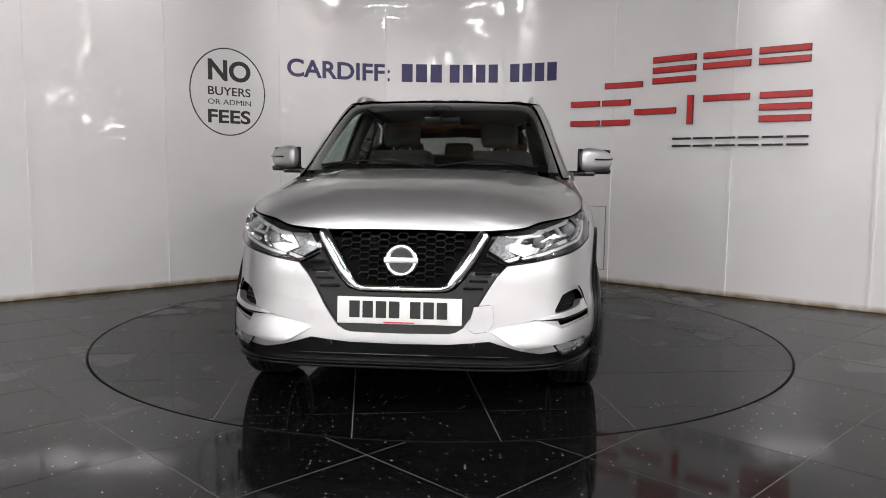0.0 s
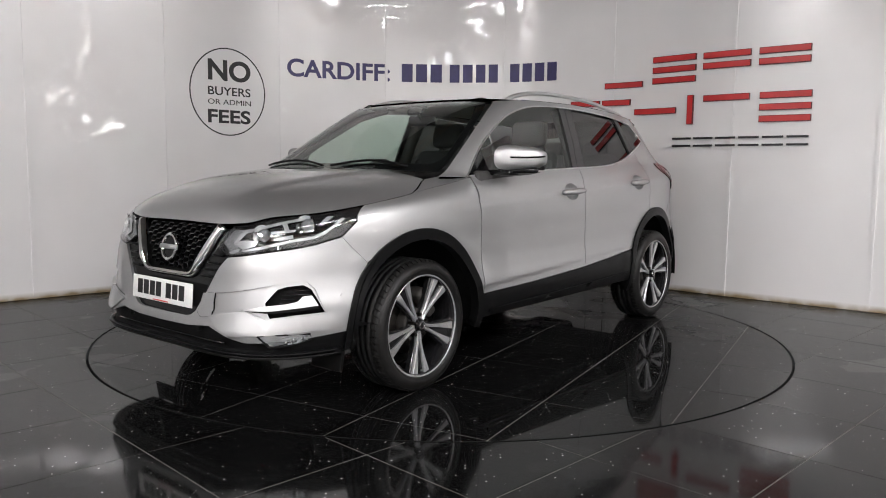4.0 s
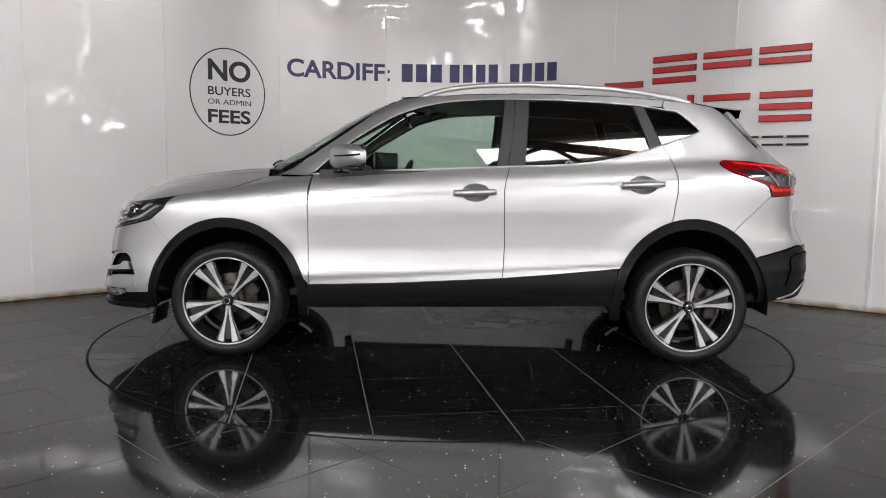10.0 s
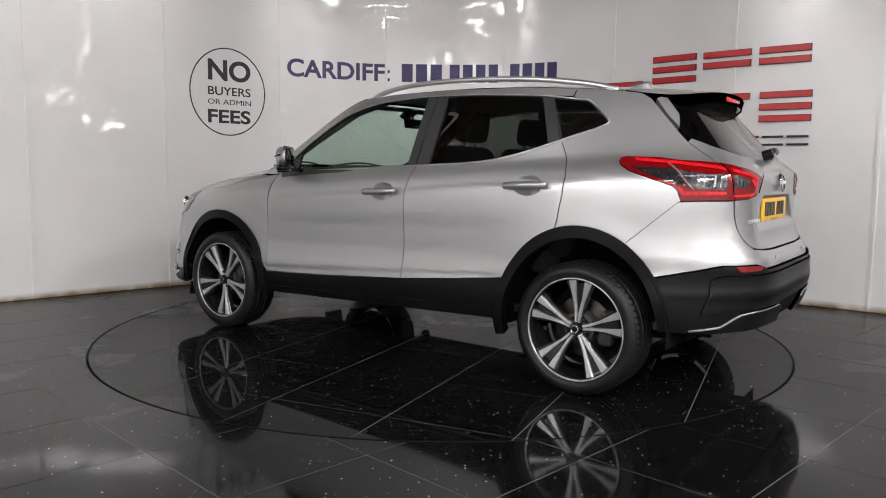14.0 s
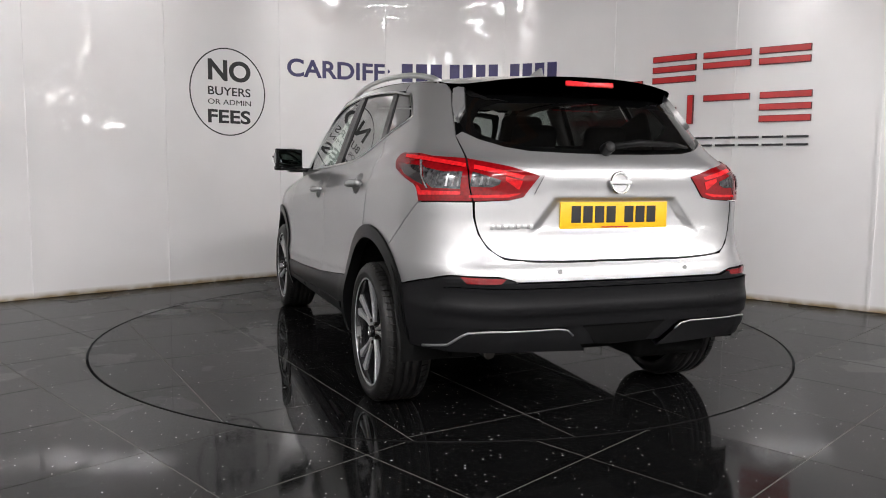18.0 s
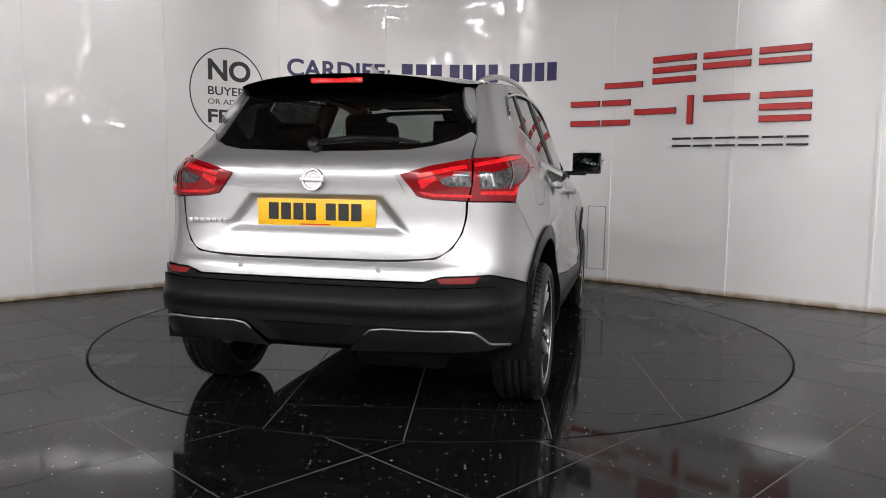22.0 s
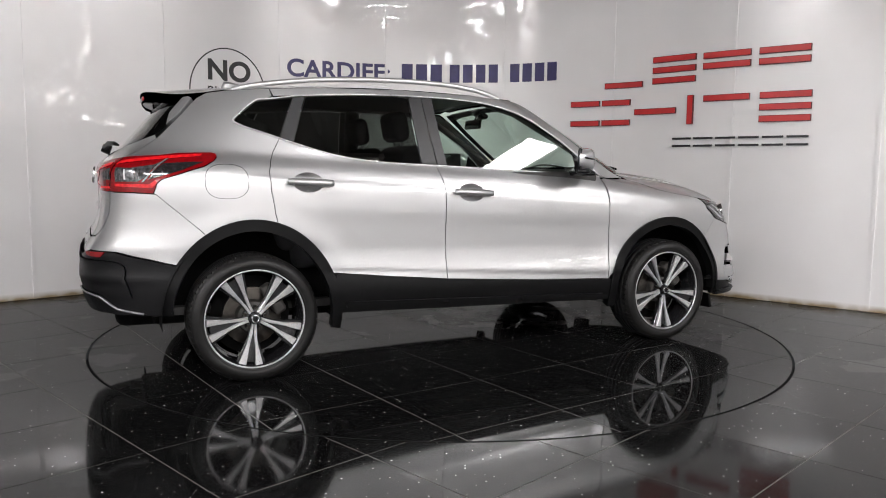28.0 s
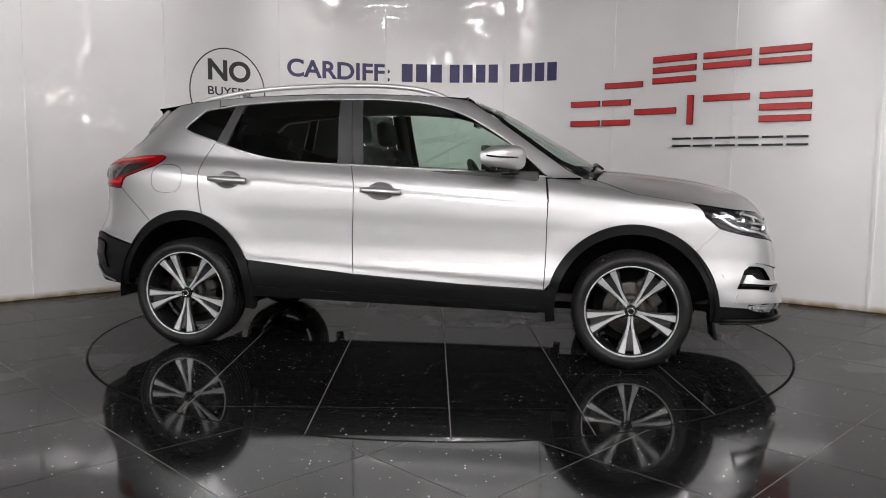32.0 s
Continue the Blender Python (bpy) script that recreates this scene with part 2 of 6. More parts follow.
def tube(points, radius, seg=8, closed=False, flat=1.0):
    """A round bar along a line of points; flat squeezes it in height."""
    P = [Vector(p) for p in points]
    n = len(P)
    V, Fc = [], []
    for i, p in enumerate(P):
        a = P[(i - 1) % n] if closed or i else p
        b = P[(i + 1) % n] if closed or i < n - 1 else p
        t = (b - a).normalized()
        side = t.cross(Vector((0, 0, 1)))
        side = side.normalized() if side.length > 1e-4 else Vector((1, 0, 0))
        up = side.cross(t)
        rr = radius[i] if isinstance(radius, (list, tuple)) else radius
        for k in range(seg):
            w = 2 * math.pi * k / seg
            V.append(p + side * (rr * math.cos(w)) + up * (rr * flat * math.sin(w)))
    for i in range(n if closed else n - 1):
        o, q = i * seg, ((i + 1) % n) * seg
        for k in range(seg):
            k2 = (k + 1) % seg
            Fc.append((o + k, o + k2, q + k2, q + k))
    if not closed:
        Fc.append(tuple(range(seg))[::-1])
        Fc.append(tuple(range((n - 1) * seg, n * seg)))
    return V, Fc


def spline(pts, k=6, closed=False):
    """Catmull-Rom through the points, any dimension."""
    P = np.array(pts, float)
    n = len(P)
    out = []
    for i in range(n if closed else n - 1):
        a = P[(i - 1) % n] if closed or i > 0 else 2 * P[0] - P[1]
        b, c = P[i], P[(i + 1) % n]
        d = P[(i + 2) % n] if closed or i + 2 < n else 2 * P[-1] - P[-2]
        for s in np.arange(k) / k:
            out.append(0.5 * (2 * b + (c - a) * s + (2 * a - 5 * b + 4 * c - d) * s ** 2 + (3 * b - a - 3 * c + d) * s ** 3))
    if not closed:
        out.append(P[-1])
    return [tuple(q) for q in out]


def inside(poly, pts):
    """Even-odd test of many points against one ring."""
    P = np.array(poly)
    x, y = pts[:, 0], pts[:, 1]
    hit = np.zeros(len(pts), bool)
    for (x1, y1), (x2, y2) in zip(P, np.roll(P, -1, 0)):
        c = (y1 > y) != (y2 > y)
        if c.any():
            hit ^= c & (x < (x2 - x1) * (y - y1) / (y2 - y1 + 1e-12) + x1)
    return hit


def dense(loop, step):
    out = []
    for a, b in zip(loop, loop[1:] + loop[:1]):
        n = max(1, int(math.hypot(b[0] - a[0], b[1] - a[1]) / step))
        out += [(a[0] + (b[0] - a[0]) * i / n, a[1] + (b[1] - a[1]) * i / n) for i in range(n)]
    return out


def along(line, step):
    """Points along an open line."""
    out = []
    for a, b in zip(line[:-1], line[1:]):
        n = max(1, int(math.hypot(b[0] - a[0], b[1] - a[1]) / step))
        out += [(a[0] + (b[0] - a[0]) * i / n, a[1] + (b[1] - a[1]) * i / n) for i in range(n)]
    return out + [line[-1]]


def shrink(loop, d):
    """Pulls a ring inward by d."""
    P = np.array(loop)
    area = 0.5 * np.sum(P[:, 0] * np.roll(P[:, 1], -1) - np.roll(P[:, 0], -1) * P[:, 1])
    t = np.roll(P, -1, 0) - np.roll(P, 1, 0)
    t /= np.maximum(np.linalg.norm(t, axis=1), 1e-9)[:, None]
    n = np.stack([-t[:, 1], t[:, 0]], 1) * (1 if area > 0 else -1)
    return [tuple(q) for q in P + n * d]


def fill(loops, step):
    """Triangulates a ring with holes, with a grid of points inside. Returns points, triangles and the rings' indices."""
    rings = [dense(l, step) for l in loops]
    pts, edges, at = [], [], []
    for r in rings:
        o = len(pts)
        pts += r
        at.append(list(range(o, o + len(r))))
        edges += [(o + i, o + (i + 1) % len(r)) for i in range(len(r))]
    P = np.array(rings[0])
    lo, hi = P.min(0), P.max(0)
    gx, gy = np.meshgrid(np.arange(lo[0] + step / 2, hi[0], step), np.arange(lo[1] + step / 2, hi[1], step))
    gx[1::2] += step / 2
    G = np.stack([gx.ravel(), gy.ravel()], 1)
    if len(G):
        k = inside(rings[0], G)
        for r in rings[1:]:
            k &= ~inside(r, G)
        G = G[k]
        B = np.array(pts)
        if len(G):
            near = np.array([np.min((B[:, 0] - g[0]) ** 2 + (B[:, 1] - g[1]) ** 2) for g in G])
            G = G[near > (0.45 * step) ** 2]
    allp = [Vector(q) for q in pts] + [Vector(g) for g in G]
    v, e, f, ov, oe, of = geometry.delaunay_2d_cdt(allp, edges, [], 0, 1e-7)
    V = np.array([tuple(q) for q in v])
    T = np.array([tuple(t) for t in f])
    c = V[T].mean(1)
    k = inside(rings[0], c)
    for r in rings[1:]:
        k &= ~inside(r, c)
    T = T[k]
    back = {}
    for i, src in enumerate(ov):
        for s in src:
            back[s] = i
    return V, T, [[back[i] for i in r if i in back] for r in at]


def patch_data(lift, loops, step=0.03, off=0.0, depth=0.012, gap=0.0, mirror=False):
    """Points, faces and normals of a sheet over the rings, lifted onto a surface, with an edge turned inward."""
    if gap:
        loops = [shrink(dense(loops[0], step), gap)] + loops[1:]
    V, T, rings = fill(loops, step)
    e = 2e-3
    p = lift(V[:, 0], V[:, 1])
    du = lift(V[:, 0] + e, V[:, 1]) - lift(V[:, 0] - e, V[:, 1])
    dv = lift(V[:, 0], V[:, 1] + e) - lift(V[:, 0], V[:, 1] - e)
    n = np.cross(du, dv)
    n /= np.maximum(np.linalg.norm(n, axis=1), 1e-12)[:, None]
    out = np.sign(np.sum(n * (p - np.array([0, 0, 0.75])) * np.array([0.25, 1, 0.6]), 1).mean())
    n *= out
    tri = np.cross(p[T[:, 1]] - p[T[:, 0]], p[T[:, 2]] - p[T[:, 0]])
    flip = np.sum(tri * n[T[:, 0]], 1) < 0
    T[flip] = T[flip][:, ::-1]
    p = p + n * off
    verts, norms, faces = [p], [n], [tuple(t) for t in T]
    o = len(p)
    if depth:
        for r in rings:
            a = p[r]
            b = a - n[r] * depth
            k = len(r)
            t = np.roll(a, -1, 0) - np.roll(a, 1, 0)
            sn = np.cross(t, n[r])
            sn /= np.maximum(np.linalg.norm(sn, axis=1), 1e-12)[:, None]
            if r is rings[0]:
                test = np.sum(sn * (a - a.mean(0)), 1).mean()
                sn *= 1 if test > 0 else -1
            verts += [a, b]
            norms += [sn, sn]
            for i in range(k):
                j = (i + 1) % k
                faces.append((o + i, o + j, o + k + j, o + k + i))
            o += 2 * k
    P, N = np.concatenate(verts), np.concatenate(norms)
    if mirror:
        P, N = P * np.array([1, -1, 1]), N * np.array([1, -1, 1])
        faces = [f[::-1] for f in faces]
    return P, faces, N


def sheet(name, lift, loops, mat, parent, step=0.03, off=0.0, depth=0.012, gap=0.0, mirror=False, label=""):
    P, faces, N = patch_data(lift, loops, step, off, depth, gap, mirror)
    return put(name, mesh_of(name, P, faces, mat, True, N), parent, label)


class Prof:
    """A smooth curve through a few knots, rounded over the given length."""

    def __init__(self, soft, *knots):
        k = sorted(knots)
        self.x, self.y = np.array([a for a, b in k], float), np.array([b for a, b in k], float)
        d = np.diff(self.y) / np.diff(self.x)
        m = np.concatenate([[d[0]], np.where(d[1:] * d[:-1] > 0, 2 * d[1:] * d[:-1] / (d[1:] + d[:-1] + 1e-15), 0), [d[-1]]])
        self.m = m
        lo, hi = self.x[0], self.x[-1]
        n = 3000
        pad = 4 * soft
        g = np.linspace(lo - pad, hi + pad, n)
        y = self.raw(g)
        y = np.where(g < lo, self.y[0] + (g - lo) * m[0], np.where(g > hi, self.y[-1] + (g - hi) * m[-1], y))
        st = g[1] - g[0]
        k = np.arange(-int(3 * soft / st), int(3 * soft / st) + 1) * st
        w = np.exp(-0.5 * (k / soft) ** 2)
        y = np.convolve(np.pad(y, len(k) // 2, mode="edge"), w / w.sum(), mode="valid")
        self.gx, self.gy = g, y

    def __call__(self, v):
        return np.interp(v, self.gx, self.gy)

    def raw(self, v):
        v = np.clip(np.asarray(v, float), self.x[0], self.x[-1])
        i = np.clip(np.searchsorted(self.x, v) - 1, 0, len(self.x) - 2)
        hh = self.x[i + 1] - self.x[i]
        s = (v - self.x[i]) / hh
        return ((2 * s ** 3 - 3 * s ** 2 + 1) * self.y[i] + (s ** 3 - 2 * s ** 2 + s) * hh * self.m[i]
                + (3 * s ** 2 - 2 * s ** 3) * self.y[i + 1] + (s ** 3 - s ** 2) * hh * self.m[i + 1])


# ---------------------------------------------------------------- room
RT = 2.2234     # radius of the turntable
JOINTS = [(-5.066, -0.60), (-4.2, 0.17), (-3.336, 0.985), (-2.491, 1.754), (-1.622, 2.504), (-0.60, 2.93),
          (0.62, 2.90), (1.641, 2.314), (2.513, 1.515), (3.404, 0.804), (4.30, 0.09), (5.19, -0.62)]
WALL_H = 3.6


def wall_at(s, z=0.0, out=0.0):
    """The wall's face, s counted in panels along it; out: metres off the face, into the room."""
    i = min(max(int(s), 1), len(JOINTS) - 3)
    w = s - i
    a, b, c, d = (np.array(JOINTS[k]) for k in (i - 1, i, i + 1, i + 2))
    p = 0.5 * (2 * b + (c - a) * w + (2 * a - 5 * b + 4 * c - d) * w ** 2 + (3 * b - a - 3 * c + d) * w ** 3)
    t = 0.5 * ((c - a) + 2 * (2 * a - 5 * b + 4 * c - d) * w + 3 * (3 * b - a - 3 * c + d) * w ** 2)
    t /= np.linalg.norm(t)
    n = np.array([t[1], -t[0]])
    return Vector((*(p + n * out), z))


def wall_slab(s0, s1, z0, z1, out0, out1, cols=8):
    """A slab that follows the wall."""
    V, Fc = [], []
    for k in range(cols + 1):
        s = s0 + (s1 - s0) * k / cols
        V += [wall_at(s, z0, out1), wall_at(s, z1, out1), wall_at(s, z1, out0), wall_at(s, z0, out0)]
    for k in range(cols):
        o = 4 * k
        for i in range(4):
            j = (i + 1) % 4
            Fc.append((o + i, o + j, o + 4 + j, o + 4 + i))
    Fc += [(3, 2, 1, 0), (4 * cols, 4 * cols + 1, 4 * cols + 2, 4 * cols + 3)]
    b = bmesh.new()
    vs = [b.verts.new(v) for v in V]
    for f in Fc:
        b.faces.new([vs[i] for i in f])
    bmesh.ops.recalc_face_normals(b, faces=b.faces[:])
    return b


def build_wall():
    back = tagged(new("wall_curved"), "white glossy curved showroom wall of upright sheets", "wall", kind="structure")
    part("wall_backing", wall_slab(1.02, 9.98, 0.0, WALL_H - 0.02, -0.14, -0.03, 72), GAP, back)
    for i in range(1, 10):
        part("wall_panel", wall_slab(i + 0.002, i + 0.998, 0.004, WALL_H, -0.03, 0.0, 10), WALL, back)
    for i in range(2, 10):
        part("joint_strip", wall_slab(i - 0.010, i + 0.010, 0.004, WALL_H, -0.005, 0.007, 2), WALL, back)
    # small access hatch
    hatch = part("access_hatch", wall_slab(6.82, 6.97, 0.13, 0.75, 0.0005, 0.004, 3), WALL, back, "flush white access hatch")
    for s0, s1, z0, z1 in ((6.815, 6.82, 0.125, 0.755), (6.97, 6.975, 0.125, 0.755), (6.82, 6.97, 0.75, 0.755), (6.82, 6.97, 0.125, 0.13)):
        part("hatch_edge", wall_slab(s0, s1, z0, z1, 0.0005, 0.006, 2), GROUT, hatch)


def build_hall():
    """The plain hall behind the camera, which closes the place."""
    top = 5.6
    for name, box in (("wall_left", (0.2, 18.0, top, -7.6, -5.4)), ("wall_right", (0.2, 18.0, top, 7.6, -5.4)),
                      ("wall_back", (15.4, 0.2, top, 0.0, -14.5)), ("wall_far", (15.4, 0.2, top, 0.0, 3.7))):
        sx, sy, sz, x, y = box
        tagged(part(name, bm_box(sx, sy, sz, pose(x, y, top / 2)), HALL, None, smooth=False),
               "pale painted plain hall wall", "wall", kind="structure")
    tagged(part("ceiling", bm_box(15.6, 18.6, 0.2, pose(0, -5.4, top + 0.1)), CEIL, None, smooth=False),
           "dim grey hall ceiling", "ceiling", kind="structure")
    for i in range(5):
        b = bm_box(15.0, 0.10, 0.14, pose(0, -12.0 + 3.4 * i, top - 0.25))
        bm_box(15.0, 0.08, 0.10, pose(0, -12.0 + 3.4 * i, top - 0.95), bm=b)
        for k in range(14):
            bm_box(0.06, 0.05, 1.3, pose(-7.0 + 1.04 * k + 0.25, -12.0 + 3.4 * i, top - 0.6, 0, 56 if k % 2 else -56), bm=b)
        tagged(part("roof_truss", b, TRUSS, None, smooth=False), "rusty orange steel roof truss", "truss", "roof trusses")


LAMPS = [  # roof lights and one added fill light: x, y, z, length along x, width, watts, turn
    (2.0, -5.28, 5.52, 4.2, 0.45, 58, 17), (-3.4, -9.3, 5.52, 3.4, 1.2, 640), (3.4, -9.3, 5.52, 3.4, 1.2, 690),
    # the left one is added fill, placed where no window mirrors it
    (-6.85, -6.7, 5.52, 0.9, 2.4, 225), (6.65, -5.2, 5.52, 0.9, 4.4, 320),
    (-3.5, -12.6, 5.52, 2.6, 0.9, 300), (3.5, -12.6, 5.52, 2.6, 0.9, 300)]
GABLE = [(0.92, 4.50, 0.30, 0.60), (0.40, 4.52, 0.32, 0.62), (-0.85, 4.78, 0.42, 0.40), (-3.10, 4.55, 0.90, 0.40), (-4.10, 4.15, 0.95, 0.46), (-6.20, 4.45, 0.90, 0.26)]
WALL_TUBES = [  # on the side wall at the right: y and z of both ends
    (-4.64, 3.48, -4.40, 4.00), (-5.55, 2.50, -5.05, 2.86), (-5.72, 3.70, -5.62, 4.05), (-10.2, 4.35, -10.2, 4.95), (-4.15, 1.74, -3.45, 1.80), (-12.2, 3.2, -12.2, 3.4)]
WALL_SPOTS = [(-4.97, 2.54, 0.11, 0.14), (-4.60, 2.15, 0.20, 0.16), (-4.22, 1.92, 0.24, 0.22)]   # y, z, width, height


def build_lamps():
    for x, y, z, sx, sy, w, *turn in LAMPS:
        turn = turn[0] if turn else 0
        at0 = pose(x, y, z, 0, 0, turn)
        b = bmesh.new()
        for px, py, lx, ly in ((0, sy / 2 + 0.04, sx + 0.16, 0.08), (0, -sy / 2 - 0.04, sx + 0.16, 0.08), (sx / 2 + 0.04, 0, 0.08, sy), (-sx / 2 - 0.04, 0, 0.08, sy)):
            bm_box(lx, ly, 0.10, at0 @ pose(px, py, 0.03), bm=b)
        # glazing bars
        for k in range(1, int(sx / 0.8) if y < -6 else 0):
            bm_box(0.10, sy, 0.04, at0 @ pose(-sx / 2 + sx * k / int(sx / 0.8), 0, -0.03), bm=b)
        for k in range(1, int(sy / 1.4) if sy > 3 else 0):
            bm_box(sx, 0.10, 0.04, at0 @ pose(0, -sy / 2 + sy * k / int(sy / 1.4), -0.03), bm=b)
        if 1 < sy < 1.5:
            bm_box(sx, 0.14, 0.04, at0 @ pose(0, 0, -0.072), bm=b)
        tagged(part("roof_light", b, PLATE_WHITE, None, smooth=False), "white framed roof light or added fill light in the hall ceiling", "roof light", "hall roof lights")
        lamp_area("roof_light_lamp", (x, y, z), (x, y + 0.001, z - 1), sx, sy, w, turn=turn)


def build_hall_lights():
    """Gable panes, tubes and small lamps of the hall, which show as gleams on the wall and the car."""
    for x, z, w, h in GABLE:
        win = thing("gable_window", "small bright pane high in the end wall", "window", "gable panes")
        part("pane", bm_box(w, 0.02, h, pose(x, -14.37, z)), PANE, win, smooth=False)
        fr = bmesh.new()
        for px, pz, lx, lz in ((0, h / 2 + 0.02, w + 0.08, 0.04), (0, -h / 2 - 0.02, w + 0.08, 0.04), (w / 2 + 0.02, 0, 0.04, h), (-w / 2 - 0.02, 0, 0.04, h)):
            bm_box(lx, 0.05, lz, pose(x + px, -14.37, z + pz), bm=fr)
        part("window_frame", fr, TRUSS, win, smooth=False)
    for y0, z0, y1, z1 in WALL_TUBES:
        ln, a = math.hypot(y1 - y0, z1 - z0), math.degrees(math.atan2(z1 - z0, y1 - y0))
        m = pose(7.47, (y0 + y1) / 2, (z0 + z1) / 2, a)
        lamp = thing("tube_lamp", "white twin tube lamp fixed to the hall wall", "lamp", "hall tube lamps")
        part("housing", bm_box(0.05, ln + 0.06, 0.12, m, 0.006), PLATE_WHITE, lamp)
        for dz in (-0.03, 0.03):
            part("tube", bm_cyl(0.009, 0.009, ln, m @ pose(-0.04, 0, dz, 90), 10), TUBE, lamp)
    for y, z, w, h in WALL_SPOTS:
        lamp = thing("wall_lamp", "small bright lamp fixed to the hall wall", "lamp", "hall wall lamps")
        part("housing", bm_box(0.05, w + 0.04, h + 0.04, pose(7.475, y, z), 0.006), PLATE_WHITE, lamp)
        part("lens", bm_box(0.012, w, h, pose(7.447, y, z), 0.004), TUBE, lamp)
    # twin tube batten under the roof light over the camera
    m = pose(1.95, -5.85, 5.3, 0, 0, -24)
    lamp = thing("tube_batten", "white twin tube batten hanging under the roof", "lamp")
    part("housing", bm_box(1.3, 0.16, 0.05, m, 0.008), PLATE_WHITE, lamp)
    for dy in (-0.055, 0.055):
        part("tube", bm_cyl(0.016, 0.016, 1.22, m @ pose(0, dy, -0.045, 0, 90), 10), TUBE, lamp)
    for x in (-0.5, 0.5):
        part("hanger", bm_cyl(0.006, 0.006, 0.28, m @ pose(x, 0, 0.165), 8), TRUSS, lamp)


def clip_tile(cx, cy, ang, side, keep_in, lim=None):
    """Corners of a tile cut by the turntable's rim: points and triangles in the plane, or None."""
    h = side / 2 - 0.0024
    c, s = math.cos(ang), math.sin(ang)
    q = [(cx + c * u - s * v, cy + s * u + c * v) for u, v in ((-h, -h), (h, -h), (h, h), (-h, h))]
    rr = [math.hypot(*p) for p in q]
    edge = RT - 0.008 if keep_in else RT + 0.008
    near = min(math.hypot(a[0] + (b[0] - a[0]) * k / 12, a[1] + (b[1] - a[1]) * k / 12)
               for a, b in zip(q, q[1:] + q[:1]) for k in range(12))
    if keep_in and max(rr) < edge or not keep_in and near > edge:
        return q, [(0, 1, 2, 3)]
    if keep_in and near > edge and math.hypot(cx, cy) > edge or not keep_in and max(rr) < edge:
        return None
    pts = dense(q, 0.05)
    edges = [(i, (i + 1) % len(pts)) for i in range(len(pts))]
    o = len(pts)
    n = 720
    arc = [(edge * math.cos(2 * math.pi * k / n), edge * math.sin(2 * math.pi * k / n)) for k in range(n)]
    keep = [math.hypot(a[0] - cx, a[1] - cy) < side for a in arc]
    idx = {}
    for k in range(n):
        if keep[k]:
            idx[k] = len(pts)
            pts.append(arc[k])
    edges += [(idx[k], idx[(k + 1) % n]) for k in idx if (k + 1) % n in idx]
    v, e, f, _, _, _ = geometry.delaunay_2d_cdt([Vector(p) for p in pts], edges, [], 0, 1e-6)
    tri = []
    for t in f:
        mx, my = sum(v[i][0] for i in t) / 3, sum(v[i][1] for i in t) / 3
        inn = math.hypot(mx, my) < edge
        du, dv = c * (mx - cx) + s * (my - cy), -s * (mx - cx) + c * (my - cy)
        if inn == keep_in and abs(du) < h and abs(dv) < h:
            tri.append(tuple(t))
    return ([tuple(p) for p in v], tri) if tri else None


def tile_mesh(q, tri, thick=0.006):
    b = bmesh.new()
    used = sorted({i for t in tri for i in t})
    vs = {i: b.verts.new((q[i][0], q[i][1], 0.0)) for i in used}
    fs = [b.faces.new([vs[i] for i in t]) for t in tri]
    for f in fs:
        f.normal_update()
        if f.normal.z < 0:
            f.normal_flip()
    rim = [e for e in b.edges if len(e.link_faces) == 1]
    ex = bmesh.ops.extrude_edge_only(b, edges=rim)
    for v in [g for g in ex["geom"] if isinstance(g, bmesh.types.BMVert)]:
        v.co.z = -thick
    return b


LAY = random.Random(7)


def build_floor():
    ground = tagged(new("floor"), "polished black quartz floor tiles with pale flecks", "floor", kind="structure")
    # the bed under the tiles, with the round pit cut out of it
    b = bmesh.new()
    n = 96
    ring = [b.verts.new(((RT + 0.008) * math.cos(2 * math.pi * k / n), (RT + 0.008) * math.sin(2 * math.pi * k / n), -0.0006)) for k in range(n)]
    far = []
    for k in range(n):
        c, s = math.cos(2 * math.pi * k / n), math.sin(2 * math.pi * k / n)
        far.append(b.verts.new((c * 20, -5 + s * 20, -0.0006)))
    for k in range(n):
        j = (k + 1) % n
        b.faces.new([ring[k], far[k], far[j], ring[j]])
    part("grout_bed", b, GROUT, ground, "grey grout between the floor tiles", smooth=False)
    part("pit", bm_cyl(RT + 0.012, RT + 0.012, 0.02, pose(0, 0, -0.06), 96), GAP, ground, smooth=False)
    side = 0.5975
    r2 = math.sqrt(0.5)
    rest = bmesh.new()
    for i in range(-22, 24):
        for k in range(-22, 24):
            # lines x+y = -2.65+0.845 i and x-y = 2.09+0.845 k
            u, v = -2.65 + 0.845 * (i + 0.5), 2.09 + 0.845 * (k + 0.5)
            cx, cy = (u + v) / 2, (u - v) / 2
            if abs(cx) > 8.2 or cy > 3.9 or cy < -15:
                continue
            near = abs(cx) < 3.9 and -4.4 < cy < 2.9
            got = clip_tile(cx, cy, radians(45), side, False)
            if not got:
                continue
            bm = tile_mesh(*got)
            if near:
                bm.transform(Matrix.Translation((-cx, -cy, 0)))
                # tiles lie a little uneven
                part("floor_tile", bm, TILE_WORN, ground, smooth=False, m=pose(cx, cy, 0.0008, LAY.uniform(-0.05, 0.05), LAY.uniform(-0.05, 0.05)))
            else:
                merge(rest, bm)
    tagged(part("far_tiles", rest, TILE_WORN, ground, smooth=False), kind="stuff")


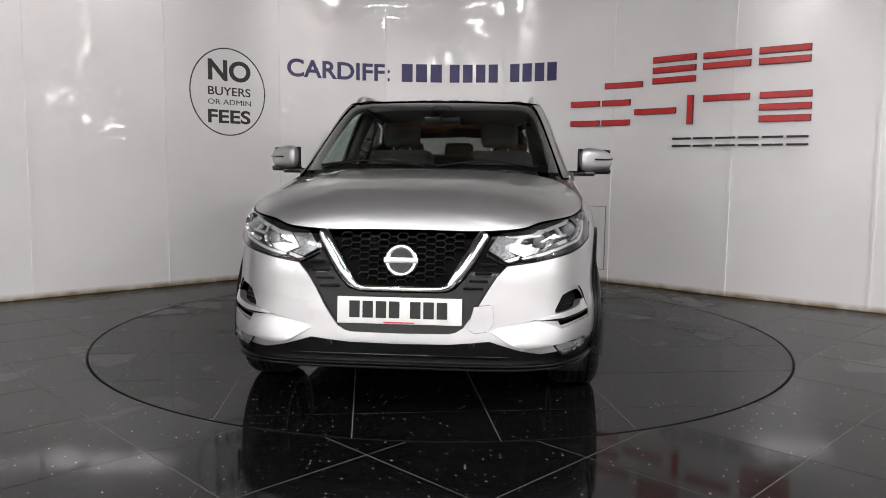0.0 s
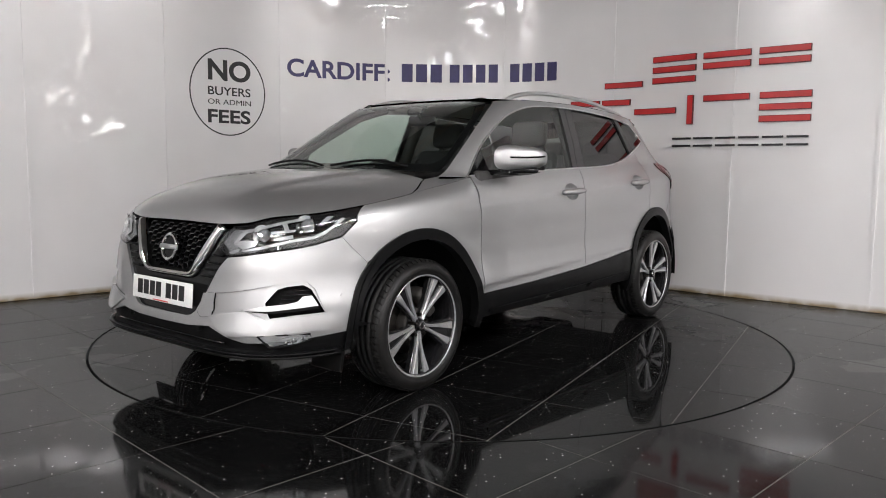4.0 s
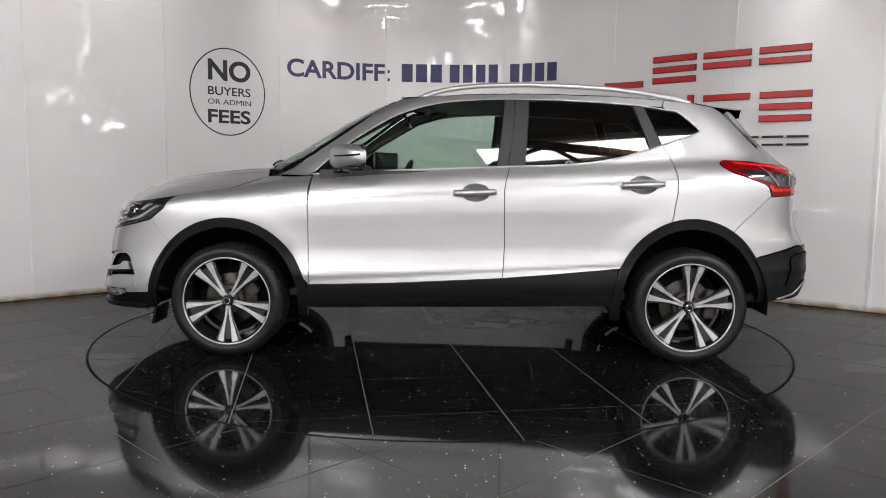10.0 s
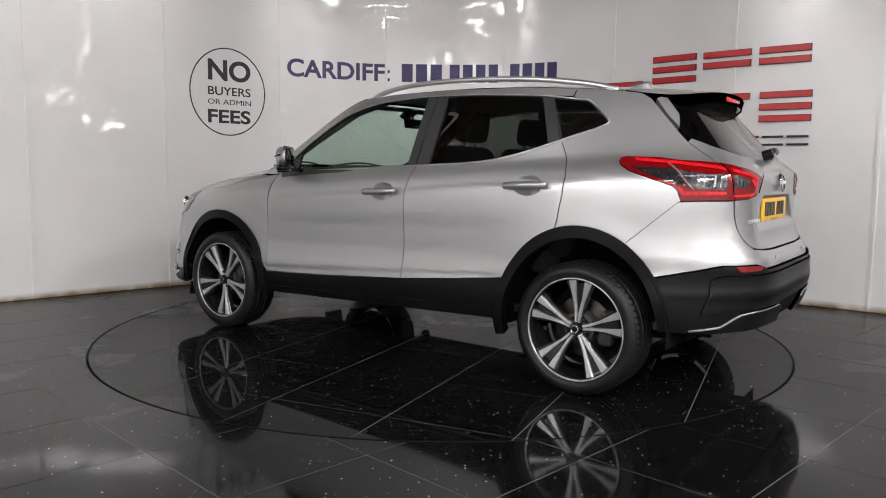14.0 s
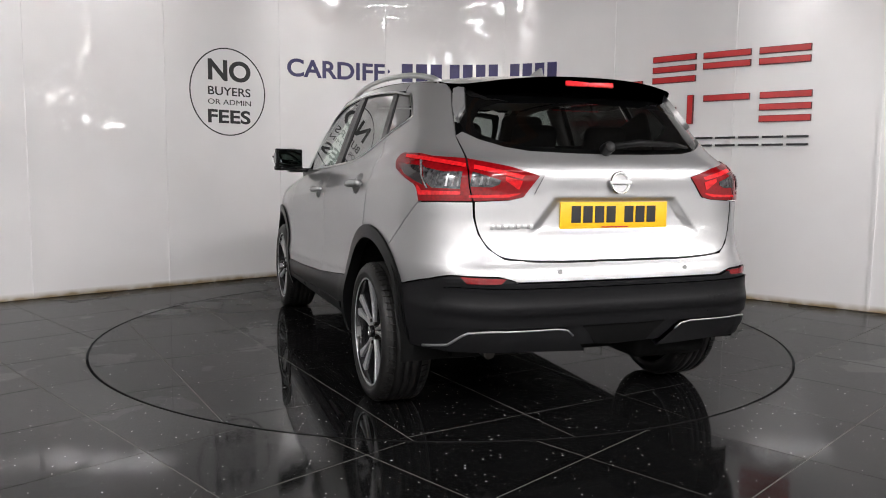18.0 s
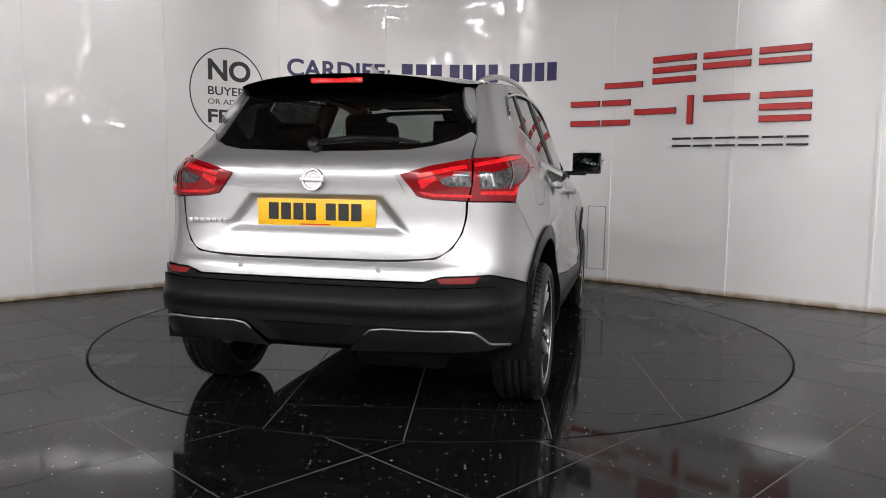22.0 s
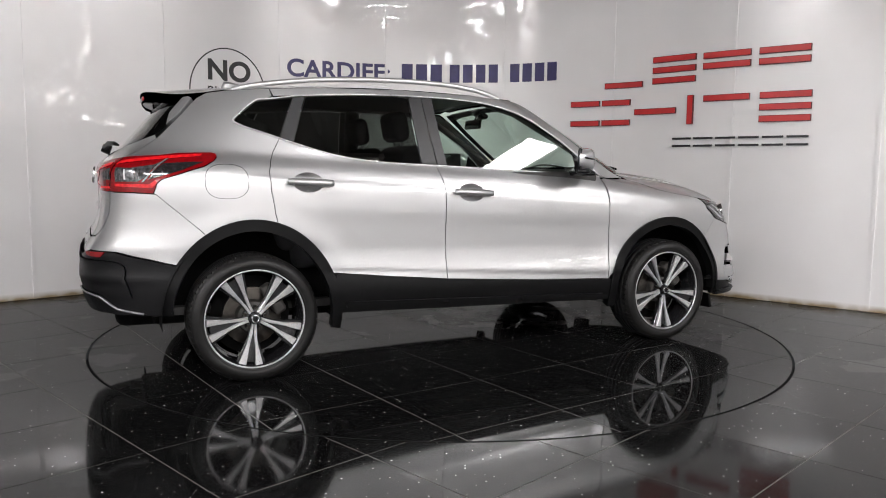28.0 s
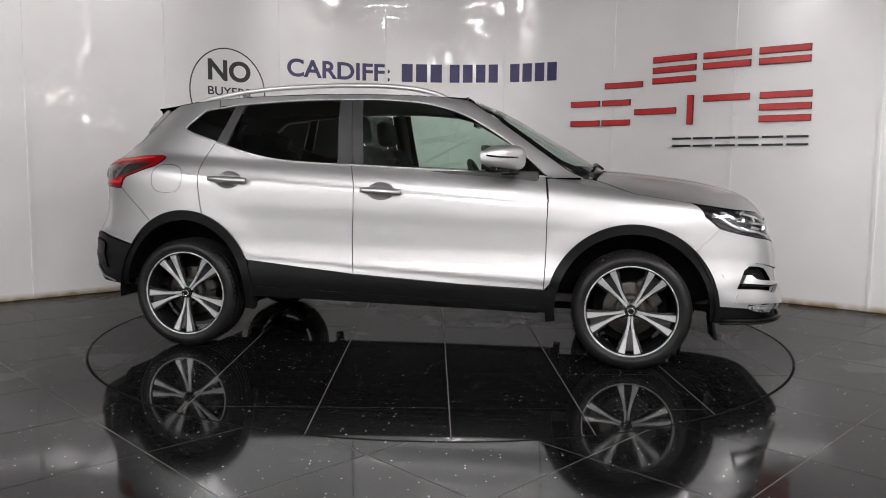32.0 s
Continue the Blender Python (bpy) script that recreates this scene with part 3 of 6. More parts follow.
def build_turntable():
    tt = thing("turntable", "round revolving floor of polished black quartz tiles", "turntable")
    b = bmesh.new()
    bm_cyl(RT - 0.006, RT - 0.006, 0.04, pose(0, 0, -0.0206), 128, bm=b)
    part("grout_disc", b, GROUT, tt, "grey grout between tiles", smooth=False)
    V, Fc = lathe([(RT - 0.007, -0.04), (RT - 0.007, 0.0005), (RT - 0.002, 0.0005), (RT - 0.002, -0.04)], 160, "z")
    put("edge_band", mesh_of("edge_band", V, Fc, GAP, False), tt, "dark metal edge band")
    ang, side = radians(10.8), 0.603
    c, s = math.cos(ang), math.sin(ang)
    for i in range(-5, 5):
        for k in range(-5, 5):
            u, v = (i + 0.5) * side + 0.02, (k + 0.5) * side + 0.03
            cx, cy = c * u - s * v, s * u + c * v
            if math.hypot(cx, cy) > RT + 0.4:
                continue
            got = clip_tile(cx, cy, ang, side, True)
            if got:
                bm = tile_mesh(*got)
                bm.transform(Matrix.Translation((-cx, -cy, 0)))
                part("turntable_tile", bm, TILE, tt, smooth=False, m=pose(cx, cy, 0.0008, LAY.uniform(-0.05, 0.05), LAY.uniform(-0.05, 0.05)))
    return tt


# ---- signs on the wall
def text_mesh(word, height, fat=0.0, depth=0.004):
    """Flat letters from the built-in font, as points and faces at the height wanted, from x = 0."""
    cu = bpy.data.curves.new("letters", "FONT")
    cu.body, cu.extrude, cu.resolution_u, cu.offset = word, depth / 2, 6, fat
    ob = bpy.data.objects.new("letters", cu)
    scene.collection.objects.link(ob)
    me = ob.to_mesh()
    V = np.array([tuple(v.co) for v in me.vertices])
    Fc = [tuple(p.vertices) for p in me.polygons]
    ob.to_mesh_clear()
    bpy.data.objects.remove(ob)
    bpy.data.curves.remove(cu)
    V[:, 0] -= V[:, 0].min()
    V[:, 1] -= V[:, 1].min()
    return V, Fc, height / V[:, 1].max()


def on_wall(name, V, Fc, s0, s1, z0, z1, mat, parent, base=0.004, label=""):
    """Spreads flat letters or shapes over a stretch of the wall."""
    V = V.copy()
    w, h = V[:, 0].max(), V[:, 1].max()
    out = [wall_at(s0 + (s1 - s0) * x / w, z0 + (z1 - z0) * y / h, base + z) for x, y, z in V]
    return put(name, mesh_of(name, out, Fc, mat, False), parent, label)


def bar_on_wall(name, s0, s1, z0, z1, mat, parent, out=0.004, cols=6, start=0.0005):
    return part(name, wall_slab(s0, s1, z0, z1, start, out, cols), mat, parent, smooth=False)


def build_signs():
    sign = thing("round_notice", "black ring notice lettered on the white wall", "sign")
    sc, zc, rs, rz = 3.521, 1.808, 0.334, 0.411
    V, Fc = [], []
    n = 96
    for k in range(n):
        a = 2 * math.pi * k / n
        for f, o in ((1.0, 0.0005), (1.0, 0.004), (0.972, 0.004), (0.972, 0.0005)):
            V.append(wall_at(sc + rs * f * math.cos(a), zc + rz * f * math.sin(a), o))
    for k in range(n):
        o, q = 4 * k, 4 * ((k + 1) % n)
        Fc += [(o + i, o + (i + 1) % 4, q + (i + 1) % 4, q + i) for i in range(4)]
    put("ring", mesh_of("ring", V, Fc, INK, False), sign)
    for word, s0, s1, z0, z1, fat in (("NO", 3.347, 3.723, 1.908, 2.106, 0.030), ("BUYERS", 3.344, 3.720, 1.774, 1.853, 0.010),
                                      ("OR ADMIN", 3.342, 3.723, 1.688, 1.737, 0.0), ("FEES", 3.340, 3.717, 1.513, 1.641, 0.026)):
        V, Fc, k = text_mesh(word, 1.0, fat)
        V[:, 2] = np.where(V[:, 2] > 0, 0.003, 0.0)
        on_wall("lettering", V, Fc, s0, s1, z0, z1, INK, sign, 0.001)
    town = thing("town_lettering", "navy blue town name lettered on the white wall", "sign")
    V, Fc, k = text_mesh("CARDIFF:", 1.0, 0.024)
    V[:, 2] = np.where(V[:, 2] > 0, 0.003, 0.0)
    on_wall("lettering", V, Fc, 4.062, 5.030, 2.010, 2.190, INK_BLUE, town, 0.001)
    num = thing("number_bars", "row of navy blue bars standing for a telephone number", "sign")
    for s0, s1, cnt in ((5.122, 5.490, 3), (5.527, 5.966, 4), (6.049, 6.505, 4)):
        w = (s1 - s0) / cnt
        for k in range(cnt):
            bar_on_wall("bar", s0 + w * k + 0.014, s0 + w * (k + 1) - 0.014, 2.012, 2.198, INK_BLUE, num, 0.004, 2)
    logo = thing("red_bar_emblem", "raised red bars mounted as a trade emblem on the wall", "sign")

    def red(s0, s1, z0, z1):
        bar_on_wall("bar_edge", s0 - 0.004, s1 + 0.004, z0 - 0.005, z1 + 0.005, SIGN_EDGE, logo, 0.022, 6)
        bar_on_wall("bar", s0, s1, z0, z1, SIGN_RED, logo, 0.026, 6, 0.0225)

    t = 0.046
    red(6.940, 7.262, 1.898, 1.898 + t)
    for s0, s1 in ((7.357, 7.704),):
        for z in (1.914, 2.010, 2.106):
            red(s0, s1, z, z + t)
    for s0, s1 in ((7.770, 8.118), (8.185, 8.535)):
        for z in (2.010, 2.100):
            red(s0, s1, z, z + t)
    for s0, s1 in ((6.640, 6.890), (6.920, 7.160)):
        red(s0, s1, 1.545, 1.545 + t)
        red(s0, s1, 1.735, 1.735 + t)
    red(7.208, 7.553, 1.638, 1.638 + t)
    red(7.655, 7.695, 1.535, 1.785)
    red(7.783, 8.122, 1.728, 1.728 + t)
    for z in (1.532, 1.630, 1.728):
        red(8.203, 8.556, z, z + t)
    low = thing("black_bar_row", "row of small raised black bars on the wall", "sign")
    w = (8.562 - 7.525) / 6
    for k in range(6):
        for z in (1.328, 1.394):
            bar_on_wall("bar", 7.525 + w * k + 0.012, 7.525 + w * (k + 1) - 0.012, z, z + 0.018, SIGN_BLACK, low, 0.014, 2)


build_wall()
build_hall()
build_lamps()
build_hall_lights()
build_signs()
turntable = build_turntable()


# ---------------------------------------------------------------- the car's skin
# x forward from mid wheelbase, y to the car's left, z up from the ground
NOSE = Prof(0.012, (0.10, 2.10), (0.20, 2.16), (0.27, 2.19), (0.36, 2.195), (0.45, 2.182), (0.57, 2.165), (0.65, 2.155), (0.72, 2.135),
            (0.82, 2.10), (0.87, 2.05), (0.925, 1.93), (0.975, 1.66), (1.03, 1.37), (1.07, 1.23), (1.12, 1.14), (1.21, 0.985),
            (1.305, 0.825), (1.41, 0.64), (1.50, 0.45), (1.56, 0.25), (1.62, 0.1))
TAIL = Prof(0.010, (0.10, 1.85), (0.20, 1.95), (0.30, 2.03), (0.38, 2.075), (0.45, 2.10), (0.55, 2.115), (0.65, 2.108), (0.69, 2.10), (0.73, 2.07),
            (0.80, 2.04), (0.90, 2.025), (1.0, 2.025), (1.07, 2.03), (1.12, 2.00), (1.17, 1.945), (1.30, 1.83), (1.45, 1.70), (1.53, 1.62), (1.62, 1.5))
SHOULDER = Prof(0.12, (-2.2, 1.15), (-1.5, 1.16), (-1.2, 1.145), (-0.6, 1.12), (0.0, 1.095), (0.85, 1.055), (1.3, 1.04), (2.3, 1.0))
SECTION = Prof(0.016, (0.10, 0.80), (0.20, 0.845), (0.27, 0.872), (0.34, 0.893), (0.45, 0.903), (0.50, 0.900), (0.57, 0.886), (0.66, 0.877), (0.76, 0.877),
               (0.86, 0.880), (0.94, 0.877), (1.0, 0.866), (1.05, 0.842), (1.08, 0.822), (1.10, 0.805), (1.15, 0.787), (1.20, 0.770),
               (1.30, 0.735), (1.40, 0.697), (1.50, 0.655), (1.56, 0.615), (1.70, 0.50))
N_FRONT = Prof(0.05, (0.1, 5.4), (0.9, 5.4), (1.07, 5.0), (1.6, 4.6))
N_REAR = Prof(0.04, (0.1, 5.5), (0.60, 5.5), (0.75, 5.9), (1.1, 6.0), (1.2, 5.2), (1.6, 4.6))
KU = 1.9        # metres to a radian round the skin


def half_width(x, z):
    zs = SHOULDER(x)
    zn = z + (1.10 - zs) / (1 + np.exp(-(z - 0.72) / 0.09))
    w = SECTION(zn)
    for hx in (1.323, -1.323):      # swell over the wheels
        w = w + 0.012 * np.exp(-((x - hx) / 0.36) ** 2) * np.exp(-((z - 0.70) / 0.20) ** 2)
        d = np.hypot(x - hx, z - 0.322)
        w = w + 0.004 / (1 + np.exp((d - 0.556) / 0.018))
    # shoulder crease and the crease over the sill
    zc = 0.9655 - 0.068 * x
    a = np.clip((z - zc) / 0.006, -40, 40)
    w = w - 0.006 / (1 + np.exp(-a)) * np.exp(-np.clip((z - zc) / 0.07, 0, 9) ** 2) / (1 + np.exp((np.abs(x + 0.2) - 1.15) / 0.05))
    zl = 0.515 - 0.0536 * x
    a = np.clip((zl - z) / 0.006, -40, 40)
    w = w - 0.006 / (1 + np.exp(-a)) * np.exp(-np.clip((zl - z) / 0.07, 0, 9) ** 2) / (1 + np.exp((np.abs(x) - 0.95) / 0.03))
    return w


def skin(u, z):
    """The skin's point at the turn u (metres, 0 at the nose, to the left) and the height z."""
    a = np.asarray(u, float) / KU
    z = np.asarray(z, float)
    c, s = np.cos(a), np.sin(a)
    front = c >= 0
    n = np.where(front, N_FRONT(z), N_REAR(z))
    L = np.where(front, NOSE(z), TAIL(z))
    r = (np.abs(c) ** n + np.abs(s) ** n) ** (-1 / n)
    x = L * r * c
    return np.stack([x, half_width(x, z) * r * s, z], -1)


def S(x, z):
    """Place on the left flank."""
    L = float(NOSE(z) if x >= 0 else TAIL(z))
    n = float(N_FRONT(z) if x >= 0 else N_REAR(z))
    q = min(0.9995, abs(x) / L)
    return (KU * math.atan2((1 - q ** n) ** (1 / n), math.copysign(q, x)), z)


def _end(y, z, prof, pn):
    L, n = float(prof(z)), float(pn(z))
    sg = 1 if prof is NOSE else -1
    x = L * 0.95 * sg
    for _ in range(6):
        q = min(0.9995, abs(y) / float(half_width(np.float64(x), np.float64(z))))
        x = sg * L * (1 - q ** n) ** (1 / n)
    return q, abs(x) / L


def F(y, z):
    """Place on the front, by the distance from the middle."""
    q, p = _end(y, z, NOSE, N_FRONT)
    return (KU * math.copysign(math.atan2(q, p), y), z)


def R(y, z):
    """Place on the rear."""
    q, p = _end(y, z, TAIL, N_REAR)
    a = math.atan2(q, -p)
    return (KU * (a if y >= 0 else 2 * math.pi - a), z)


def flank(*pts):
    return [S(x, z) for x, z in pts]


def both(half, axis=0.0):
    """A ring symmetric about the car's middle line, from its left half."""
    return half + [(2 * axis - u, z) for u, z in reversed(half) if abs(u - axis) > 1e-6]


TAIL_U = KU * math.pi
HUB_X, HUB_Z, TYRE_R = 1.323, 0.328, 0.328


def arch(cx, rx, rz, a0, a1, n=28, cz=0.322):
    """Points over a wheel, by the angle from straight ahead."""
    return [(cx + rx * math.cos(radians(a0 + (a1 - a0) * i / n)), cz + rz * math.sin(radians(a0 + (a1 - a0) * i / n))) for i in range(n + 1)]


# the edge of the bonnet and the wing's shoulder, then the edge of the roof
EDGE = [F(0.0, 0.822), F(0.2, 0.823), F(0.36, 0.830), F(0.50, 0.845)] + flank((2.0, 0.872), (1.85, 0.893), (1.632, 0.925), (1.412, 0.958), (1.314, 0.975))
EDGE_BACK = flank((1.2, 0.995), (1.05, 1.018), (0.95, 1.035), (0.86, 1.052))
E3 = skin(*np.array(spline(EDGE + EDGE_BACK, 60)).T)
BON_MID = Prof(0.012, (2.101, 0.822), (2.09, 0.862), (2.06, 0.912), (1.98, 0.963), (1.85, 1.002), (1.7, 1.034), (1.5, 1.062), (1.3, 1.084), (1.1, 1.100), (0.8, 1.122))
_k = np.argsort(E3[:, 0])
EX, EY, EZ = E3[_k, 0], E3[_k, 1], E3[_k, 2]


def bonnet(x, y):
    x, y = np.asarray(x, float), np.asarray(y, float)
    ye, ze, zm = np.interp(x, EX, EY), np.interp(x, EX, EZ), BON_MID(x)
    f = np.minimum(np.abs(y) / np.maximum(ye, 1e-4), 1.15)
    z = zm - (zm - ze) * f ** 3.6
    z = z + 0.011 / (1 + np.exp(-(0.345 + 0.15 * (2.1 - x) - np.abs(y)) / 0.012)) * np.clip((x - 1.0) * 3, 0, 1) * np.clip((2.08 - x) * 5, 0, 1)
    return np.stack([x, y, z], -1)


ROOF_EDGE = [F(0.0, 1.532), F(0.25, 1.530), F(0.45, 1.524)] + flank((0.20, 1.520), (0.05, 1.528), (-0.45, 1.540), (-0.9, 1.528), (-1.2, 1.508), (-1.366, 1.494), (-1.5, 1.477))
R3 = skin(*np.array(spline(ROOF_EDGE, 60)).T)
ROOF_MID = Prof(0.03, (0.34, 1.532), (0.1, 1.560), (-0.3, 1.578), (-0.8, 1.574), (-1.2, 1.556), (-1.5, 1.530), (-1.8, 1.497), (-1.9, 1.485))
_k = np.argsort(R3[:, 0])
RX = np.concatenate([[-1.85, -1.64], R3[_k, 0]])
RY = np.concatenate([[0.50, 0.535], R3[_k, 1]])
RZ = np.concatenate([[1.44, 1.461], R3[_k, 2]])


def roof(x, y):
    x, y = np.asarray(x, float), np.asarray(y, float)
    ye, ze, zm = np.interp(x, RX, RY), np.interp(x, RX, RZ), ROOF_MID(x)
    f = np.minimum(np.abs(y) / np.maximum(ye, 1e-4), 1.2)
    return np.stack([x, y, zm - (zm - ze) * f ** 2.4], -1)


BELT = [(0.852, 1.061), (0.696, 1.069), (0.485, 1.081), (0.113, 1.098), (-0.262, 1.114), (-0.596, 1.128), (-0.789, 1.147), (-0.948, 1.180), (-1.107, 1.227), (-1.234, 1.269), (-1.335, 1.300)]
LIGHT_TOP = [(-1.392, 1.330), (-1.371, 1.357), (-1.271, 1.440), (-1.205, 1.452), (-0.991, 1.480), (-0.611, 1.503), (-0.279, 1.507), (-0.113, 1.502),
             (0.086, 1.486), (0.252, 1.449), (0.383, 1.400), (0.512, 1.326), (0.640, 1.242), (0.733, 1.166), (0.827, 1.080)]
BELT_S, TOP_S = spline(BELT, 5), spline(LIGHT_TOP, 5)


def cut(line, x0, x1):
    """The stretch of a line between two x, in its own order."""
    return [p for p in line if min(x0, x1) < p[0] < max(x0, x1)]


def at(line, x):
    k = sorted(line)
    return float(np.interp(x, [p[0] for p in k], [p[1] for p in k]))


DOOR_F = spline([(0.838, 1.056), (0.845, 1.03), (0.851, 0.98), (0.854, 0.912), (0.852, 0.78), (0.851, 0.639), (0.848, 0.53), (0.843, 0.433)], 3)
DOOR_M = [(-0.292, 1.112), (-0.285, 1.085), (-0.27, 1.03), (-0.262, 0.98), (-0.264, 0.782), (-0.257, 0.484)]
DOOR_R = [(-1.165, 1.246), (-1.205, 1.175), (-1.228, 1.10), (-1.234, 0.983), (-1.215, 0.86), (-1.204, 0.8135)]
CLAD = [(0.86, 0.431), (0.362, 0.449), (-0.256, 0.483), (-0.598, 0.514), (-0.905, 0.544)]
ARF = arch(HUB_X, 0.465, 0.483, 168, 8)
ARR = arch(-HUB_X, 0.445, 0.508, 28, 146)
HEAD_LOW = [F(0.354, 0.742), F(0.40, 0.715), F(0.447, 0.698), F(0.55, 0.712)] + flank((1.985, 0.742), (1.90, 0.760), (1.785, 0.790), (1.70, 0.858))
TAIL_LAMP = {"side": flank((-1.510, 1.163), (-1.488, 1.156), (-1.486, 1.140), (-1.502, 1.122), (-1.549, 1.094), (-1.665, 1.056), (-1.745, 1.030), (-1.768, 1.010), (-1.785, 0.962)),
             "low": [R(0.745, 0.966), R(0.632, 0.968)], "low2": [R(0.628, 0.968), R(0.491, 0.973), R(0.433, 0.985)],
             "tip": [R(0.365, 1.070)], "top2": [R(0.49, 1.106), R(0.628, 1.134)], "top": [R(0.632, 1.135), R(0.72, 1.146)] + flank((-1.66, 1.158))}


FUEL = [(-1.447 + 0.105 * math.copysign(abs(math.cos(a)) ** 0.75, math.cos(a)), 1.022 + 0.086 * math.copysign(abs(math.sin(a)) ** 0.75, math.sin(a)))
        for a in np.linspace(0, 2 * math.pi, 40, endpoint=False)]


# the side glass is one plain curve, without the body's creases
_g = np.array([S(x, z) for x in np.linspace(-1.2, 0.6, 19) for z in np.linspace(1.12, 1.48, 10) if z < 1.5 - 0.38 * max(0, x)])
_p = skin(_g[:, 0], _g[:, 1])


def _basis(x, z):
    return np.stack([np.ones_like(x), x, x ** 2, x ** 3, z, z ** 2, x * z], -1)


_w = np.linalg.lstsq(_basis(_p[:, 0], _p[:, 2]), _p[:, 1], rcond=None)[0]


def side_glass(u, z):
    p = skin(u, z).copy()
    p[..., 1] = _basis(p[..., 0], p[..., 2]) @ _w
    return p


def car_skin(car):
    side = ((False, "left"), (True, "right"))
    # dark inner shell that shows in the gaps
    for mir, _ in side:
        low = [F(0.001, 0.25), F(0.3, 0.25), F(0.6, 0.26)] + flank((1.85, 0.27), (1.76, 0.28)) + flank(*arch(HUB_X, 0.44, 0.455, -2, 182, 24)) \
            + flank((0.8, 0.28), (-0.8, 0.33)) + flank(*arch(-HUB_X, 0.43, 0.48, -2, 182, 24)) + flank((-1.8, 0.39)) + [R(0.7, 0.40), R(0.3, 0.36), R(0.001, 0.36)]
        up = [R(0.001, 1.14), R(0.4, 1.14), R(0.6, 1.12)] + flank((-1.6, 1.12), (-0.9, 1.08), (0.0, 1.04), (0.8, 1.0), (1.3, 0.93)) + [F(0.6, 0.80), F(0.3, 0.78), F(0.001, 0.78)]
        sheet("inner_shell", skin, [low + up], UNDER, car, 0.06, -0.035, 0.0, 0, mir)
    # wings
    for mir, nm in side:
        # the arch in running order: from the door forward over the wheel
        wing = EDGE[6:] + EDGE_BACK + flank(*DOOR_F[1:]) + flank(*[p for p in ARF if p[1] > 0.43 and p[0] < 1.655]) + flank((1.662, 0.666)) \
            + flank((1.785, 0.790)) + flank((1.70, 0.858))
        sheet("front_wing", skin, [wing], PAINT, car, 0.018, 0, 0.014, 0.0016, mir)
        # doors
        def bowl_at(hx, hz):
            return flank(*[(hx - 0.005 + 0.082 * math.cos(a), hz + 0.052 * math.sin(a)) for a in np.linspace(0, 2 * math.pi, 28, endpoint=False)])
        fd = flank(*[DOOR_F[0]] + cut(BELT_S, 0.83, -0.28) + DOOR_M + cut(CLAD[::-1], -0.25, 0.8) + [(0.843, 0.433)] + DOOR_F[::-1][1:-1])
        door = sheet("front_door", skin, [fd, bowl_at(-0.095, 0.966)], PAINT, car, 0.016, 0, 0.014, 0.0022, mir)
        rd = flank(*[DOOR_M[0]] + cut(BELT_S, -0.283, -1.16) + DOOR_R + [p for p in ARR[::-1] if p[0] > -1.20 and p[1] > 0.548] + [(-0.918, 0.546)]
                   + cut(CLAD[::-1], -0.9, -0.26) + DOOR_M[::-1][:-1])
        door2 = sheet("rear_door", skin, [rd, bowl_at(-1.035, 1.019)], PAINT, car, 0.016, 0, 0.014, 0.0022, mir)
        for dr, hx, hz in ((door, -0.095, 0.966), (door2, -1.035, 1.019)):
            door_handle(dr, hx, hz, mir)
        # rear quarter
        q = flank(*DOOR_R[::-1]) + flank(*cut(BELT_S, -1.166, -1.34)) + flank(*cut(TOP_S[:11], -1.40, -1.21)) \
            + flank((-1.20, 1.456), (-1.18, 1.470)) + flank((-1.19, 1.509), (-1.366, 1.494), (-1.5, 1.477)) + [R(0.568, 1.447), R(0.592, 1.36), R(0.614, 1.27), R(0.622, 1.235), R(0.632, 1.139)] \
            + TAIL_LAMP["top"][1:] + TAIL_LAMP["side"] + flank((-1.775, 0.957), (-1.553, 0.757)) + flank(*[p for p in ARR[::-1] if -1.55 < p[0] < -1.21])
        sheet("rear_quarter", skin, [q, flank(*FUEL)] if mir else [q], PAINT, car, 0.018, 0, 0.014, 0.0014, mir)
        # windscreen pillar and cant rail
        rail = flank(*TOP_S[::-1][:-20]) + flank((-1.175, 1.468)) + flank((-1.19, 1.509), (-0.9, 1.528), (-0.45, 1.540), (0.05, 1.528), (0.20, 1.520)) \
            + [F(0.575, 1.508), F(0.60, 1.47), F(0.635, 1.38), F(0.67, 1.27), F(0.70, 1.17), F(0.722, 1.10), F(0.735, 1.055)] + flank((0.875, 1.052))
        sheet("windscreen_pillar", skin, [rail], PAINT, car, 0.018, 0, 0.014, 0.0015, mir)
        # glass and pillars between
        g1 = flank(*cut(BELT_S, 0.80, -0.215) + [(-0.221, 1.116), (-0.262, 1.49)] + cut(TOP_S, -0.26, 0.80))
        sheet("front_side_window", side_glass, [shrink(g1, 0.004)], CLEAR_GLASS, car, 0.05, -0.012, 0.0, 0, mir, "pale green side window glass").visible_shadow = False
        g2 = flank(*[(-0.378, 1.121)] + cut(BELT_S, -0.38, -1.09) + [(-1.095, 1.225), (-1.006, 1.468)] + cut(TOP_S, -1.0, -0.405) + [(-0.405, 1.496)])
        sheet("rear_side_window", side_glass, [shrink(g2, 0.004)], PRIVACY_GLASS, car, 0.05, -0.012, 0.0, 0, mir, "dark tinted privacy glass").visible_shadow = False
        g3 = flank((-1.165, 1.252), (-1.234, 1.273), (-1.335, 1.304), (-1.383, 1.330), (-1.366, 1.355), (-1.268, 1.434), (-1.205, 1.446), (-1.078, 1.460))
        sheet("quarter_window", side_glass, [g3], PRIVACY_GLASS, car, 0.05, -0.008, 0.0, 0, mir, "small dark tinted quarter glass").visible_shadow = False
